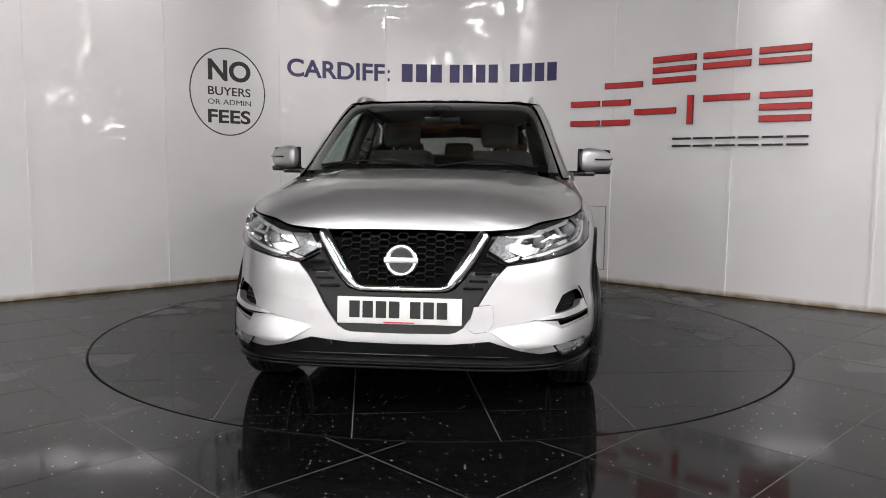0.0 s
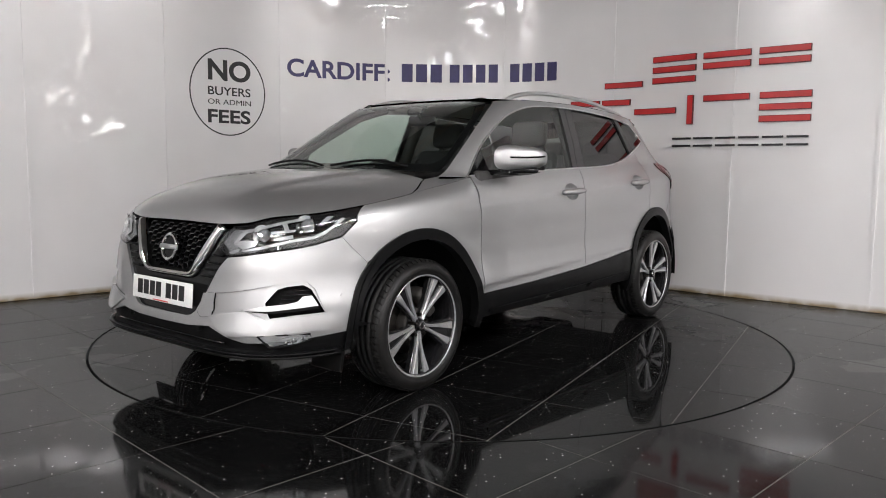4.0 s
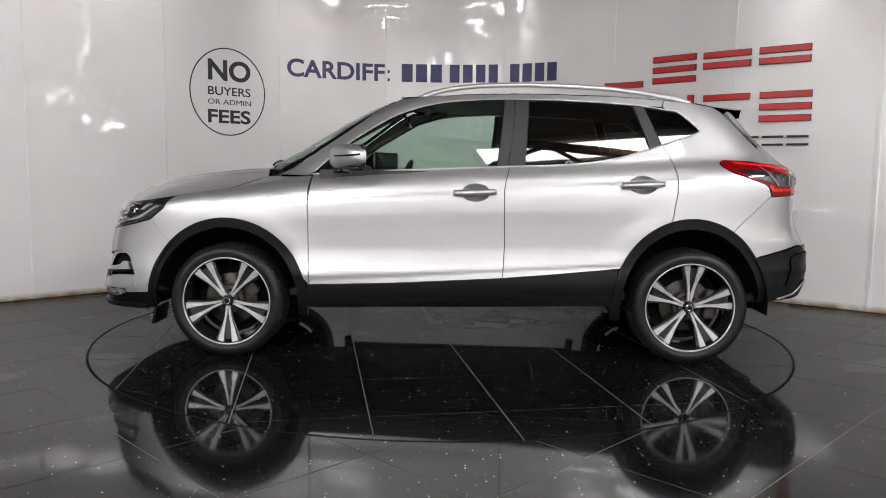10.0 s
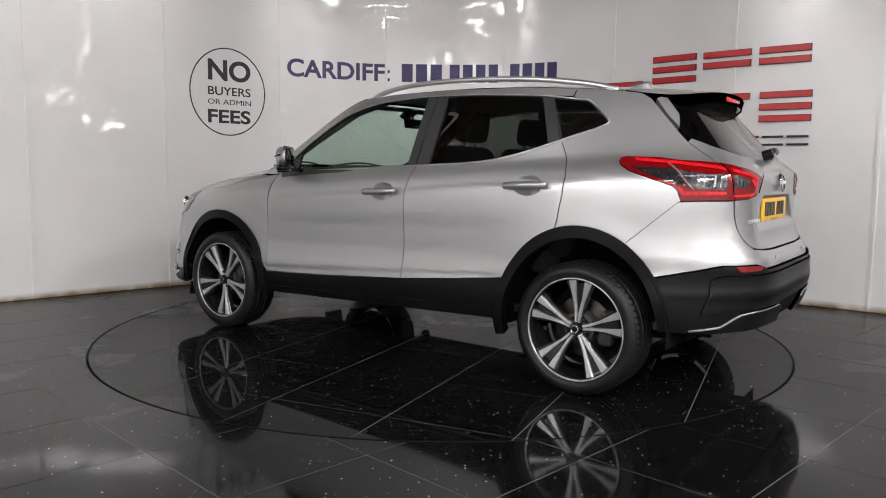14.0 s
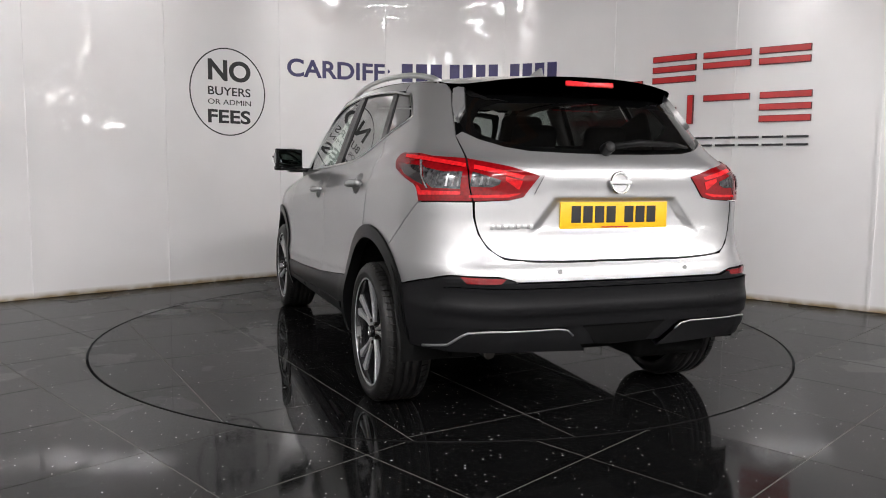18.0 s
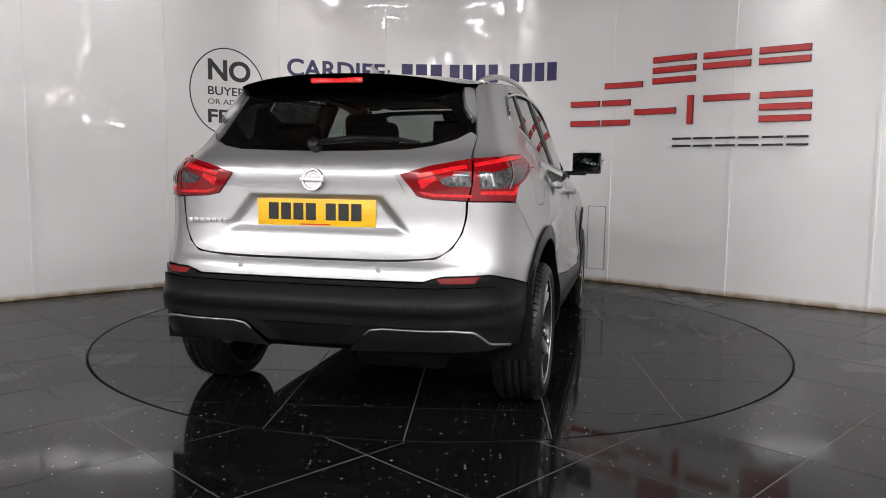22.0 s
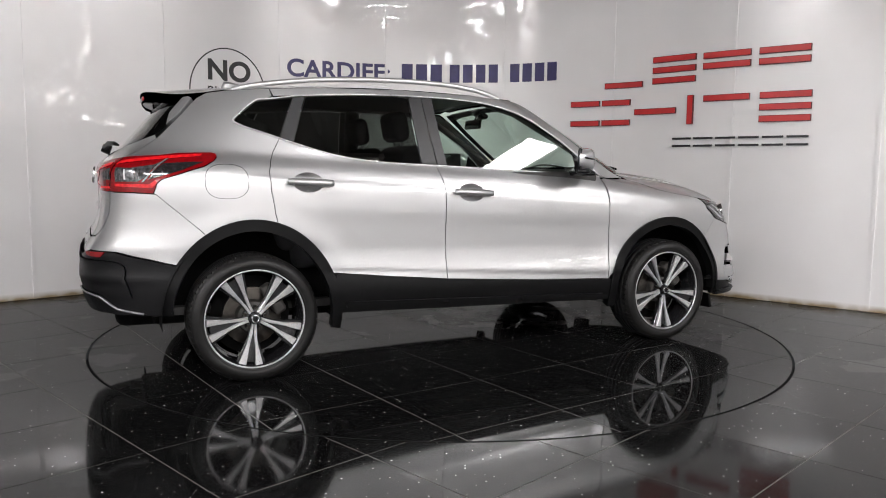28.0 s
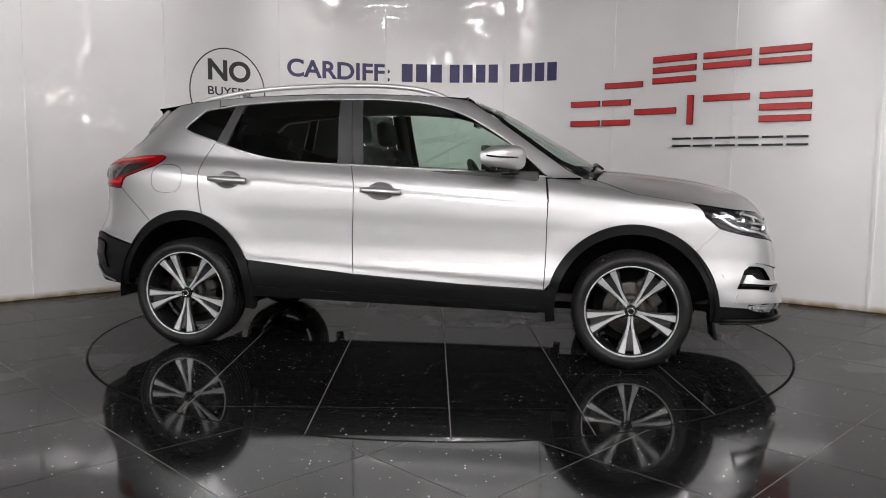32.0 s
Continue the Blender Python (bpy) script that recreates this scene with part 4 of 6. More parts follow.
        for a, b in ((-0.221, -0.282), (-0.284, -0.378)):
            t0, t1 = a - (0.041 if a > -0.25 else 0.045), b - (0.046 if b > -0.3 else 0.027)
            sheet("door_pillar_cover", skin, [flank((a, at(BELT_S, a)), (t0, 1.503), (t1, 1.503), (b, at(BELT_S, b)))], PILLAR, car, 0.05, -0.002, 0.01, 0.002, mir)
        sheet("rear_pillar_cover", skin, [flank((-1.095, 1.222), (-1.006, 1.474), (-1.072, 1.467), (-1.160, 1.243))], PILLAR, car, 0.05, -0.002, 0.01, 0.002, mir)
        # bright strip round the side windows
        loop = flank(*[(0.862, 1.056)] + BELT_S[1:] + TOP_S)
        P = skin(*np.array(loop).T)
        if mir:
            P = P * np.array([1, -1, 1])
        V, Fc = tube([tuple(p) for p in P], 0.0055, 6, True)
        put("window_trim", mesh_of("window_trim", V, Fc, TRIM), car, "chrome strip round the side windows")
        # mirror base triangle
        sheet("mirror_triangle", skin, [flank((0.835, 1.070), (0.66, 1.077), (0.665, 1.215), (0.74, 1.150))], GLOSS_BLACK, car, 0.05, -0.004, 0.01, 0, mir)
        # sill and wheel arch mouldings
        sill = flank(*CLAD[:1] + CLAD[1:] + [(-0.905, 0.50), (-0.893, 0.42), (-0.88, 0.332), (-0.3, 0.320), (0.3, 0.310), (0.872, 0.303), (0.872, 0.34)])
        sheet("sill_moulding", skin, [sill], BLACK_PLASTIC, car, 0.03, 0.004, 0.03, 0.002, mir)
        lo = flank((0.80, 0.345), (-0.85, 0.392), (-0.85, 0.362), (0.80, 0.325))
        sheet("sill_rib", skin, [lo], BLACK_PLASTIC, car, 0.04, 0.014, 0.012, 0, mir)
        for hx, ro, ri, a0, a1, nm2 in ((HUB_X, (0.470, 0.487), (0.418, 0.432), -4, 188, "front_arch_moulding"), (-HUB_X, (0.450, 0.512), (0.398, 0.452), -8, 173, "rear_arch_moulding")):
            outer, inner = arch(hx, *ro, a0, a1, 40), arch(hx, *ri, a1, a0, 40)
            sheet(nm2, skin, [flank(*outer, *inner)], BLACK_PLASTIC, car, 0.025, 0.012, 0.05, 0, mir)
            V, Fc = [], []
            sg = -1 if mir else 1
            for k in range(33):
                a = radians(-6 + 192 * k / 32)
                rr = 0.445
                for y, sc in ((0.862, 1.0), (0.55, 1.0), (0.55, 0.35)):
                    V.append((hx + rr * sc * math.cos(a), sg * y, 0.335 + rr * sc * 1.05 * math.sin(a)))
            for k in range(32):
                for i in range(2):
                    o = 3 * k + i
                    Fc.append((o, o + 1, o + 4, o + 3))
            put("wheel_liner", mesh_of("wheel_liner", V, Fc, UNDER), car)
    # bonnet and the panel behind it
    half = [(p[0], p[1]) for p in skin(*np.array(spline(EDGE, 5)).T)]
    half += [(1.25, 0.772), (1.163, 0.722), (1.115, 0.695)]
    back = [(1.115 + 0.085 * (1 - (y / 0.695) ** 2), y) for y in (0.5, 0.3, 0.1)]
    ring = half + back
    ring = ring + [(x, -y) for x, y in reversed(ring) if abs(y) > 1e-3]
    sheet("bonnet", bonnet, [ring], PAINT, car, 0.020, 0, 0.014, 0.0025)
    for mir, _ in side:
        wt = [(1.314, E3[480, 1]), (1.25, 0.778), (1.163, 0.728), (1.112, 0.700), (0.95, 0.695)] + [(float(p[0]), float(p[1])) for p in skin(*np.array(EDGE_BACK).T)[::-1]]
        sheet("wing_top", bonnet, [wt], PAINT, car, 0.03, 0, 0.0, 0, mir)
    cowl = [(1.125, 0.60), (1.195, 0.25), (1.20, 0.0), (1.195, -0.25), (1.125, -0.60), (0.96, -0.60), (0.99, 0.0), (0.96, 0.60)]
    sheet("cowl_panel", bonnet, [cowl], BLACK_PLASTIC, car, 0.05, -0.012, 0.0)
    # roof, then the spoiler
    rim = [(float(p[0]), float(p[1])) for p in R3[::8] if p[0] > -1.40]
    rim = rim + [(-1.405, float(np.interp(-1.405, RX, RY)))]
    sheet("roof", roof, [rim + [(x, -y) for x, y in reversed(rim) if abs(y) > 1e-3]], PAINT, car, 0.025, 0, 0.014, 0.0015)
    sp = [(-1.41, 0.585), (-1.50, 0.575), (-1.60, 0.548), (-1.645, 0.525), (-1.70, 0.47), (-1.755, 0.33), (-1.785, 0.15), (-1.79, 0.0)]
    sheet("roof_spoiler", roof, [sp + [(x, -y) for x, y in reversed(sp[:-1])]], PAINT, car, 0.03, 0.003, 0.016, 0.001)
    bk = [(-1.46, 0.540), (-1.51, 0.535), (-1.60, 0.515), (-1.642, 0.497), (-1.695, 0.452), (-1.750, 0.328), (-1.780, 0.149), (-1.785, 0.0)]
    sheet("spoiler_body", lambda x, y: roof(x, y) - np.array([0, 0, 0.008]), [bk + [(x, -y) for x, y in reversed(bk[:-1])]], GLOSS_BLACK, car, 0.04, 0, 0.044, 0, False, "gloss black spoiler body")
    under = [(-1.52, 0.530), (-1.60, 0.513), (-1.638, 0.496), (-1.69, 0.450), (-1.745, 0.33), (-1.775, 0.15), (-1.78, 0.0)]
    sheet("spoiler_underside", lambda x, y: roof(x, y) - np.array([0, 0, 0.044]), [under + [(x, -y) for x, y in reversed(under[:-1])]], GLOSS_BLACK, car, 0.04, 0, 0.006)
    for mir, _ in side:
        fin = [R(0.598, 1.30), R(0.588, 1.36), R(0.560, 1.44), R(0.52, 1.458), R(0.552, 1.36)]
        sheet("spoiler_side", skin, [fin], PAINT, car, 0.03, 0.012, 0.03, 0, mir)
    bl = bm_box(0.02, 0.24, 0.024, pose(-1.775, 0, 1.472, 0, 12), 0.005)
    part("high_brake_light", bl, DARK_RED, car, "red high-level brake light")
    sheet("fuel_flap", skin, [flank(*FUEL)], PAINT, car, 0.02, 0.0, 0.012, 0.002, True, "round silver fuel flap")
    # windscreen
    ws = [F(0.0, 1.520), F(0.30, 1.516), F(0.45, 1.511), F(0.545, 1.500), F(0.57, 1.48), F(0.605, 1.42), F(0.635, 1.35), F(0.668, 1.25), F(0.70, 1.14), F(0.712, 1.085), F(0.4, 1.10), F(0.0, 1.105)]
    ring = both(ws)
    sheet("windscreen", skin, [ring], SCREEN_GLASS, car, 0.05, -0.004, 0.0, 0, False, "pale green windscreen glass").visible_shadow = False
    hole = [F(0.0, 1.497), F(0.28, 1.493), F(0.44, 1.487), F(0.53, 1.472), F(0.58, 1.41), F(0.615, 1.33), F(0.648, 1.24), F(0.672, 1.16), F(0.66, 1.128), F(0.35, 1.128), F(0.0, 1.130)]
    sheet("windscreen_border", skin, [ring, both(hole)], GLOSS_BLACK, car, 0.05, -0.007, 0.0)
    for y0, y1 in ((-0.60, -0.02), (0.05, 0.58)):
        pts = [skin(*F(y0 + (y1 - y0) * k / 8, 1.106 + (0.03 * math.sin(k / 8 * 3.14)))) + np.array([0.010, 0, 0.004]) for k in range(9)]
        V, Fc = tube([tuple(p) for p in pts], 0.007, 6)
        put("front_wiper", mesh_of("front_wiper", V, Fc, BLACK_PLASTIC), car)
    # roof rails
    for sg in (1, -1):
        RP = spline([(0.26, 0.575, 1.505), (0.15, 0.578, 1.548), (0.0, 0.580, 1.578), (-0.2, 0.580, 1.594), (-0.5, 0.578, 1.597), (-0.85, 0.573, 1.582), (-1.1, 0.566, 1.555), (-1.28, 0.560, 1.525), (-1.37, 0.556, 1.500)], 5)
        V, Fc = tube([(x, sg * y, z) for x, y, z in RP], 0.014, 8, flat=1.0)
        put("roof_rail", mesh_of("roof_rail", V, Fc, SATIN), car, "satin silver roof rail")
    # aerial fin
    V, Fc = [], []
    for k in range(9):
        f = k / 8
        h = 0.062 * f ** 0.7 if f < 0.86 else 0.062 * (1 - f) / 0.14 * 0.9
        x = -1.16 - 0.17 * f
        z0 = float(roof(x, 0.0)[2]) - 0.004
        w = 0.022 * math.sin(math.pi * min(1, f * 0.9 + 0.1))
        V += [(x, -w, z0), (x, -w * 0.35, z0 + h * 0.8), (x - 0.02 * f, 0, z0 + h + 0.004), (x, w * 0.35, z0 + h * 0.8), (x, w, z0)]
    for k in range(8):
        for i in range(4):
            o = 5 * k + i
            Fc.append((o, o + 1, o + 6, o + 5))
    put("aerial_fin", mesh_of("aerial_fin", V, Fc, PAINT), car, "silver shark-fin aerial")
    rear_end(car)
    front_end(car)
    for mir, _ in side:
        door_mirror(car, mir)


def door_handle(door, hx, hz, mir):
    sg = -1 if mir else 1
    bowl = [(hx - 0.005 + 0.082 * math.cos(a), hz + 0.052 * math.sin(a)) for a in np.linspace(0, 2 * math.pi, 28, endpoint=False)]

    def dish(u, z):
        p = skin(u, z)
        c = skin(*S(hx - 0.005, hz))
        d = np.clip(1 - ((p[..., 0] - hx + 0.005) / 0.083) ** 2 - ((p[..., 2] - hz) / 0.053) ** 2, 0, 1)
        q = p.copy()
        q[..., 1] += 0.0005 - 0.034 * d
        return q
    sheet("handle_recess", dish, [flank(*bowl)], PAINT, door, 0.012, 0.0, 0.0, 0, mir)
    P = []
    for k in range(13):
        f = k / 12
        x = hx + 0.118 - 0.236 * f
        p = skin(*S(x, hz))
        P.append((x, sg * (p[1] + 0.020 + 0.012 * math.sin(math.pi * f)), hz + 0.010 * f - 0.004))
    V, Fc = tube(P, [0.011 + 0.013 * math.sin(math.pi * min(1, 0.25 + 0.6 * k / 12)) for k in range(13)], 8, flat=0.85)
    put("handle", mesh_of("handle", V, Fc, PAINT), door, "silver pull handle")


def door_mirror(car, mir):
    sg = -1 if mir else 1
    b = bmesh.new()
    bmesh.ops.create_uvsphere(b, u_segments=28, v_segments=18, radius=1.0)
    for v in b.verts:
        x, y, z = v.co
        k = 3.2
        r = (abs(x) ** k + abs(y) ** k + abs(z) ** k) ** (1 / k)
        x, y, z = x / r, y / r, z / r
        x = x * 0.075 if x > 0 else max(x, -0.35) * 0.06
        v.co = (x + 0.60 - 0.085 * y, sg * (0.955 + 0.104 * y), 1.160 + (0.068 if z > 0 else 0.066) * z * (1 - 0.18 * y))
    if mir:
        bmesh.ops.reverse_faces(b, faces=b.faces[:])
    shell = part("door_mirror", b, PAINT, car, "silver door mirror")
    # black lower half and foot
    lo = bm_box(0.085, 0.21, 0.034, pose(0.606, sg * 0.945, 1.094, 0, 0, sg * 36), 0.015, 3)
    bm_box(0.10, 0.16, 0.03, pose(0.645, sg * 0.865, 1.080), 0.012, 3, bm=lo)
    part("mirror_foot", lo, GLOSS_BLACK, shell, "black mirror foot")
    part("mirror_bezel", bm_box(0.02, 0.252, 0.130, pose(0.582, sg * 0.946, 1.160, 0, 0, sg * 37), 0.007, 3), GLOSS_BLACK, shell, "black bezel behind the mirror")
    g = bm_box(0.006, 0.222, 0.106, pose(0.5735, sg * 0.9395, 1.160, 0, 0, sg * 37), 0.002)
    part("mirror_glass", g, MIRROR_GLASS, shell, "mirror glass")
    # slim indicator that runs round the cap
    pts = []
    for k in range(13):
        a = radians(-10 + 88 * k / 12)
        cx, cy = math.sin(radians(88) - a), math.cos(radians(88) - a)
        r = (abs(cx) ** 3.2 + abs(cy) ** 3.2) ** (1 / 3.2)
        cx, cy = cx / r, cy / r
        pts.append((cx * 0.075 + 0.60 - 0.085 * cy + 0.002, sg * (0.957 + 0.104 * cy), 1.163 + 0.010 * (1 - cx)))
    V, Fc = tube(pts, 0.0055, 6)
    put("indicator_strip", mesh_of("indicator_strip", V, Fc, GLOSS_BLACK), shell, "slim dark indicator strip")


def rear_end(car):
    ax = TAIL_U
    # tailgate with the recess for the plate

    def gate(u, z):
        p = skin(u, z)
        fy = np.clip((np.clip(0.295 + (0.985 - z) * 0.85, 0.28, 0.425) - np.abs(p[..., 1])) / 0.055, 0, 1)
        fz = np.clip((0.985 - z) / 0.012, 0, 1) * np.clip((z - 0.815) / 0.05, 0, 1)
        p = p.copy()
        p[..., 0] += 0.018 * fy * fy * (3 - 2 * fy) * fz * fz * (3 - 2 * fz)
        lip = np.exp(-((z - 1.115) / 0.035) ** 2)
        p[..., 0] -= 0.007 * lip
        return p
    half = [R(0.0, 0.730)] + spline([R(0.25, 0.730), R(0.393, 0.734), R(0.518, 0.746), R(0.574, 0.784), R(0.607, 0.838), R(0.622, 0.906), R(0.624, 0.966)], 4) \
        + TAIL_LAMP["low2"][1:] + TAIL_LAMP["tip"] + TAIL_LAMP["top2"] + [R(0.621, 1.235)] + [R(0.596, 1.252), R(0.55, 1.218), R(0.467, 1.188), R(0.372, 1.172), R(0.18, 1.166), R(0.0, 1.164)]
    ring = half + [(2 * ax - u, z) for u, z in reversed(half[1:-1])]
    gate_ob = sheet("tailgate", gate, [ring], PAINT, car, 0.014, 0, 0.014, 0.0014)
    gl = [R(0.0, 1.168), R(0.18, 1.170), R(0.372, 1.176), R(0.467, 1.192), R(0.55, 1.222), R(0.584, 1.256), R(0.590, 1.30), R(0.572, 1.37), R(0.538, 1.44), R(0.45, 1.468), R(0.0, 1.478)]
    ring = gl + [(2 * ax - u, z) for u, z in reversed(gl[1:-1])]
    sheet("rear_window", skin, [ring], REAR_GLASS, car, 0.05, -0.006, 0.0, 0, False, "dark tinted rear window").visible_shadow = False
    ho = [R(0.0, 1.190), R(0.35, 1.197), R(0.45, 1.212), R(0.525, 1.24), R(0.548, 1.265), R(0.545, 1.30), R(0.50, 1.36), R(0.42, 1.385), R(0.0, 1.40)]
    hole = ho + [(2 * ax - u, z) for u, z in reversed(ho[1:-1])]
    sheet("rear_window_border", skin, [ring, hole], GLOSS_BLACK, car, 0.05, -0.010, 0.0)
    gar = [R(0.0, 1.108), R(0.22, 1.105), R(0.30, 1.098), R(0.345, 1.07), R(0.385, 0.997), R(0.0, 0.993)]
    sheet("tailgate_handle_bar", skin, [gar + [(2 * ax - u, z) for u, z in reversed(gar[1:-1])]], PAINT, gate_ob, 0.025, 0.005, 0.012, 0.0)
    # wiper
    w = bm_cyl(0.028, 0.024, 0.05, pose(-1.975, 0.02, 1.188, 0, -70), 16, 0.004)
    V, Fc = tube([(-1.985, 0.02, 1.195), (-1.965, -0.15, 1.215), (-1.945, -0.33, 1.212), (-1.925, -0.42, 1.200)], [0.014, 0.016, 0.012, 0.006], 6)
    arm = part("rear_wiper", w, BLACK_PLASTIC, car)
    put("wiper_arm", mesh_of("wiper_arm", V, Fc, BLACK_PLASTIC), arm)
    # badge without letters, model bar, plate
    badge(car, (-2.044, 0.0, 1.045), 180, 0.048, 6, PAINT)
    md = bmesh.new()
    for k in range(7):
        bm_box(0.004, 0.018, 0.018, pose(-2.032 + 0.0012 * (k - 3), 0.485 + 0.028 * (k - 3), 0.868), 0.002, bm=md)
    part("model_bar", md, SATIN, gate_ob, "row of small chrome blocks for a model name")
    number_plate(car, (-2.012, 0, 0.910), 180, PLATE_YELLOW, "yellow", 0.0)
    # lamps in two pieces a side
    for mir in (False, True):
        T = TAIL_LAMP
        outer = T["side"] + T["low"] + T["top"]
        lamp = sheet("tail_lamp", skin, [outer], RED_LENS, car, 0.02, 0.006, 0.03, 0.001, mir, "red tail lamp wrapping the corner")
        clear = [(4.677, 1.082), (4.575, 1.080), (4.461, 1.096), (4.440, 1.108), (4.479, 1.042), (4.530, 1.018), (4.686, 1.016)]
        cs = sheet("clear_section", skin, [clear], TAIL_CLEAR, lamp, 0.02, 0.008, 0.004, 0, mir, "clear grey lamp section")
        for u in (4.665, 4.635, 4.60, 4.545, 4.515):
            sheet("lamp_rib", skin, [[(u, 1.074), (u + 0.010, 1.074), (u + 0.010, 1.026), (u, 1.026)]], BRIGHT_REFLECTOR if u == 4.60 else SMOKE, cs, 0.02, 0.010, 0.003, 0, mir)
        sheet("smoked_section", skin, [[(4.422, 1.104), (4.323, 1.112), (4.275, 1.114), (4.341, 1.072), (4.440, 1.038), (4.476, 1.028)]], TAIL_DARK, lamp, 0.02, 0.008, 0.004, 0, mir, "smoked dark lamp section")
        sheet("bright_bar", skin, [[(4.428, 1.126), (4.416, 1.126), (4.452, 1.062), (4.500, 1.016), (4.510, 1.016), (4.460, 1.064)]], LAMP_PALE, lamp, 0.02, 0.010, 0.004, 0, mir)
        sheet("lamp_bar", skin, [[(4.690, 1.112), (4.470, 1.138), (4.308, 1.154), (4.308, 1.140), (4.470, 1.122), (4.690, 1.097)]], DARK_RED, lamp, 0.02, 0.008, 0.004, 0, mir)
        sheet("lamp_bar", skin, [[(4.690, 1.006), (4.473, 1.006), (4.443, 1.028), (4.440, 1.012), (4.461, 0.988), (4.690, 0.994)]], DARK_RED, lamp, 0.02, 0.008, 0.004, 0, mir)
        inner = T["low2"] + T["tip"] + T["top2"]
        lamp2 = sheet("tailgate_lamp", skin, [inner], RED_LENS, car, 0.02, 0.006, 0.03, 0.001, mir, "red inner tail lamp on the tailgate")
        cs = sheet("clear_section", skin, [[(4.923, 1.052), (4.735, 1.082), (4.738, 1.026), (4.869, 1.024), (4.917, 1.036)]], TAIL_CLEAR, lamp2, 0.02, 0.008, 0.004, 0, mir, "clear grey lamp section")
        for u, h in ((4.75, 0.018), (4.79, 0.016), (4.83, 0.013)):
            sheet("lamp_rib", skin, [[(u, 1.048 + h), (u + 0.014, 1.048 + h), (u + 0.014, 1.048 - h), (u, 1.048 - h)]], SMOKE, cs, 0.02, 0.010, 0.003, 0, mir)
        sheet("lamp_bar", skin, [[(5.085, 1.070), (4.740, 1.107), (4.740, 1.092), (5.065, 1.058)]], DARK_RED, lamp2, 0.02, 0.008, 0.004, 0, mir)
        sheet("lamp_bar", skin, [[(5.076, 1.050), (4.950, 1.066), (4.950, 1.052), (5.045, 1.018), (5.058, 1.016)]], DARK_RED, lamp2, 0.02, 0.008, 0.004, 0, mir)
        sheet("lamp_bar", skin, [[(5.075, 1.004), (4.986, 0.996), (4.740, 0.992), (4.740, 0.982), (4.986, 0.984), (5.06, 0.996)]], DARK_RED, lamp2, 0.02, 0.008, 0.004, 0, mir)
    # bumper: painted above, black below
    h2 = [R(0.0, 0.724), R(0.25, 0.724), R(0.393, 0.728), R(0.522, 0.740), R(0.580, 0.780), R(0.614, 0.838), R(0.629, 0.906), R(0.632, 0.964)]
    h2 = h2 + [R(0.745, 0.962)] + flank((-1.775, 0.957), (-1.553, 0.757)) + flank(*[p for p in ARR[::-1] if p[0] < -1.56 and p[1] > 0.635][:]) + flank((-1.692, 0.612)) \
        + [R(0.80, 0.640), R(0.745, 0.668), R(0.72, 0.676), R(0.56, 0.676), R(0.51, 0.664), R(0.485, 0.654), R(0.0, 0.653)]
    ring = h2 + [(2 * ax - u, z) for u, z in reversed(h2[1:-1])]
    sheet("rear_bumper", skin, [ring], PAINT, car, 0.018, 0.0, 0.014, 0.0012)
    bl = [R(0.0, 0.650), R(0.485, 0.651), R(0.51, 0.661), R(0.56, 0.673), R(0.72, 0.673), R(0.745, 0.664), R(0.80, 0.637)] + flank((-1.692, 0.608), (-1.720, 0.50), (-1.712, 0.36)) \
        + [R(0.80, 0.362), R(0.70, 0.366), R(0.5, 0.380), R(0.15, 0.385), R(0.0, 0.378)]

    def low(u, z):
        p = skin(u, z)
        p = p.copy()
        p[..., 0] -= 0.010 * np.exp(-((z - 0.655) / 0.03) ** 2) + 0.010 * np.exp(-((z - 0.54) / 0.015) ** 2)
        return p
    ring = bl + [(2 * ax - u, z) for u, z in reversed(bl[1:-1])]
    blk = sheet("rear_bumper_lower", low, [ring], GREY_PLASTIC, car, 0.03, 0.004, 0.03, 0.0015, False, "dark grey textured lower bumper")
    # the middle panel stands proud, with slanting ends round the corners
    pn = [R(0.0, 0.630), R(0.49, 0.632), R(0.70, 0.633), R(0.735, 0.626), R(0.752, 0.605), R(0.778, 0.455), R(0.70, 0.474), R(0.215, 0.476), R(0.0, 0.474)]
    sheet("bumper_panel", low, [pn + [(2 * ax - u, z) for u, z in reversed(pn[1:-1])]], GREY_PLASTIC, blk, 0.03, 0.016, 0.014, 0.0)
    # flat black sheet gives the shade of the diffuser's recess
    rc = [R(0.0, 0.468), R(0.20, 0.470), R(0.150, 0.425), R(0.125, 0.388), R(0.0, 0.384)]
    sheet("diffuser_recess_shade", skin, [rc + [(2 * ax - u, z) for u, z in reversed(rc[1:-1])]], GAP, blk, 0.04, 0.007, 0.002, 0.0)
    for mir in (False, True):
        ins = [(5.472, 0.430), (5.42, 0.456), (5.328, 0.464), (4.842, 0.462), (4.725, 0.452), (4.677, 0.430), (4.623, 0.392), (4.482, 0.372), (4.620, 0.366), (4.716, 0.372), (5.046, 0.376), (5.610, 0.362)]

        def swell(u, z):
            p = skin(u, z).copy()
            p[..., 0] -= 0.018 * np.clip((np.asarray(u) - 4.48) / 0.35, 0, 1)
            return p
        d = sheet("diffuser_insert", swell, [ins], GREY_PLASTIC, blk, 0.03, 0.006, 0.03, 0, mir, "grey diffuser insert with a bright edge")
        V, Fc = tube([tuple((swell(*np.array(q)) + np.array([-0.006, 0.004, 0])) * (np.array([1, -1, 1]) if mir else 1)) for q in along([(4.49, 0.372), (4.623, 0.394), (4.685, 0.434), (4.725, 0.452), (4.842, 0.462), (5.328, 0.464), (5.42, 0.456), (5.472, 0.432)], 0.03)], [0.006] * 8 + [0.005] * 4 + [0.0038] * 300, 6)
        put("bright_edge", mesh_of("bright_edge", V, Fc, EDGE_TRIM), d)
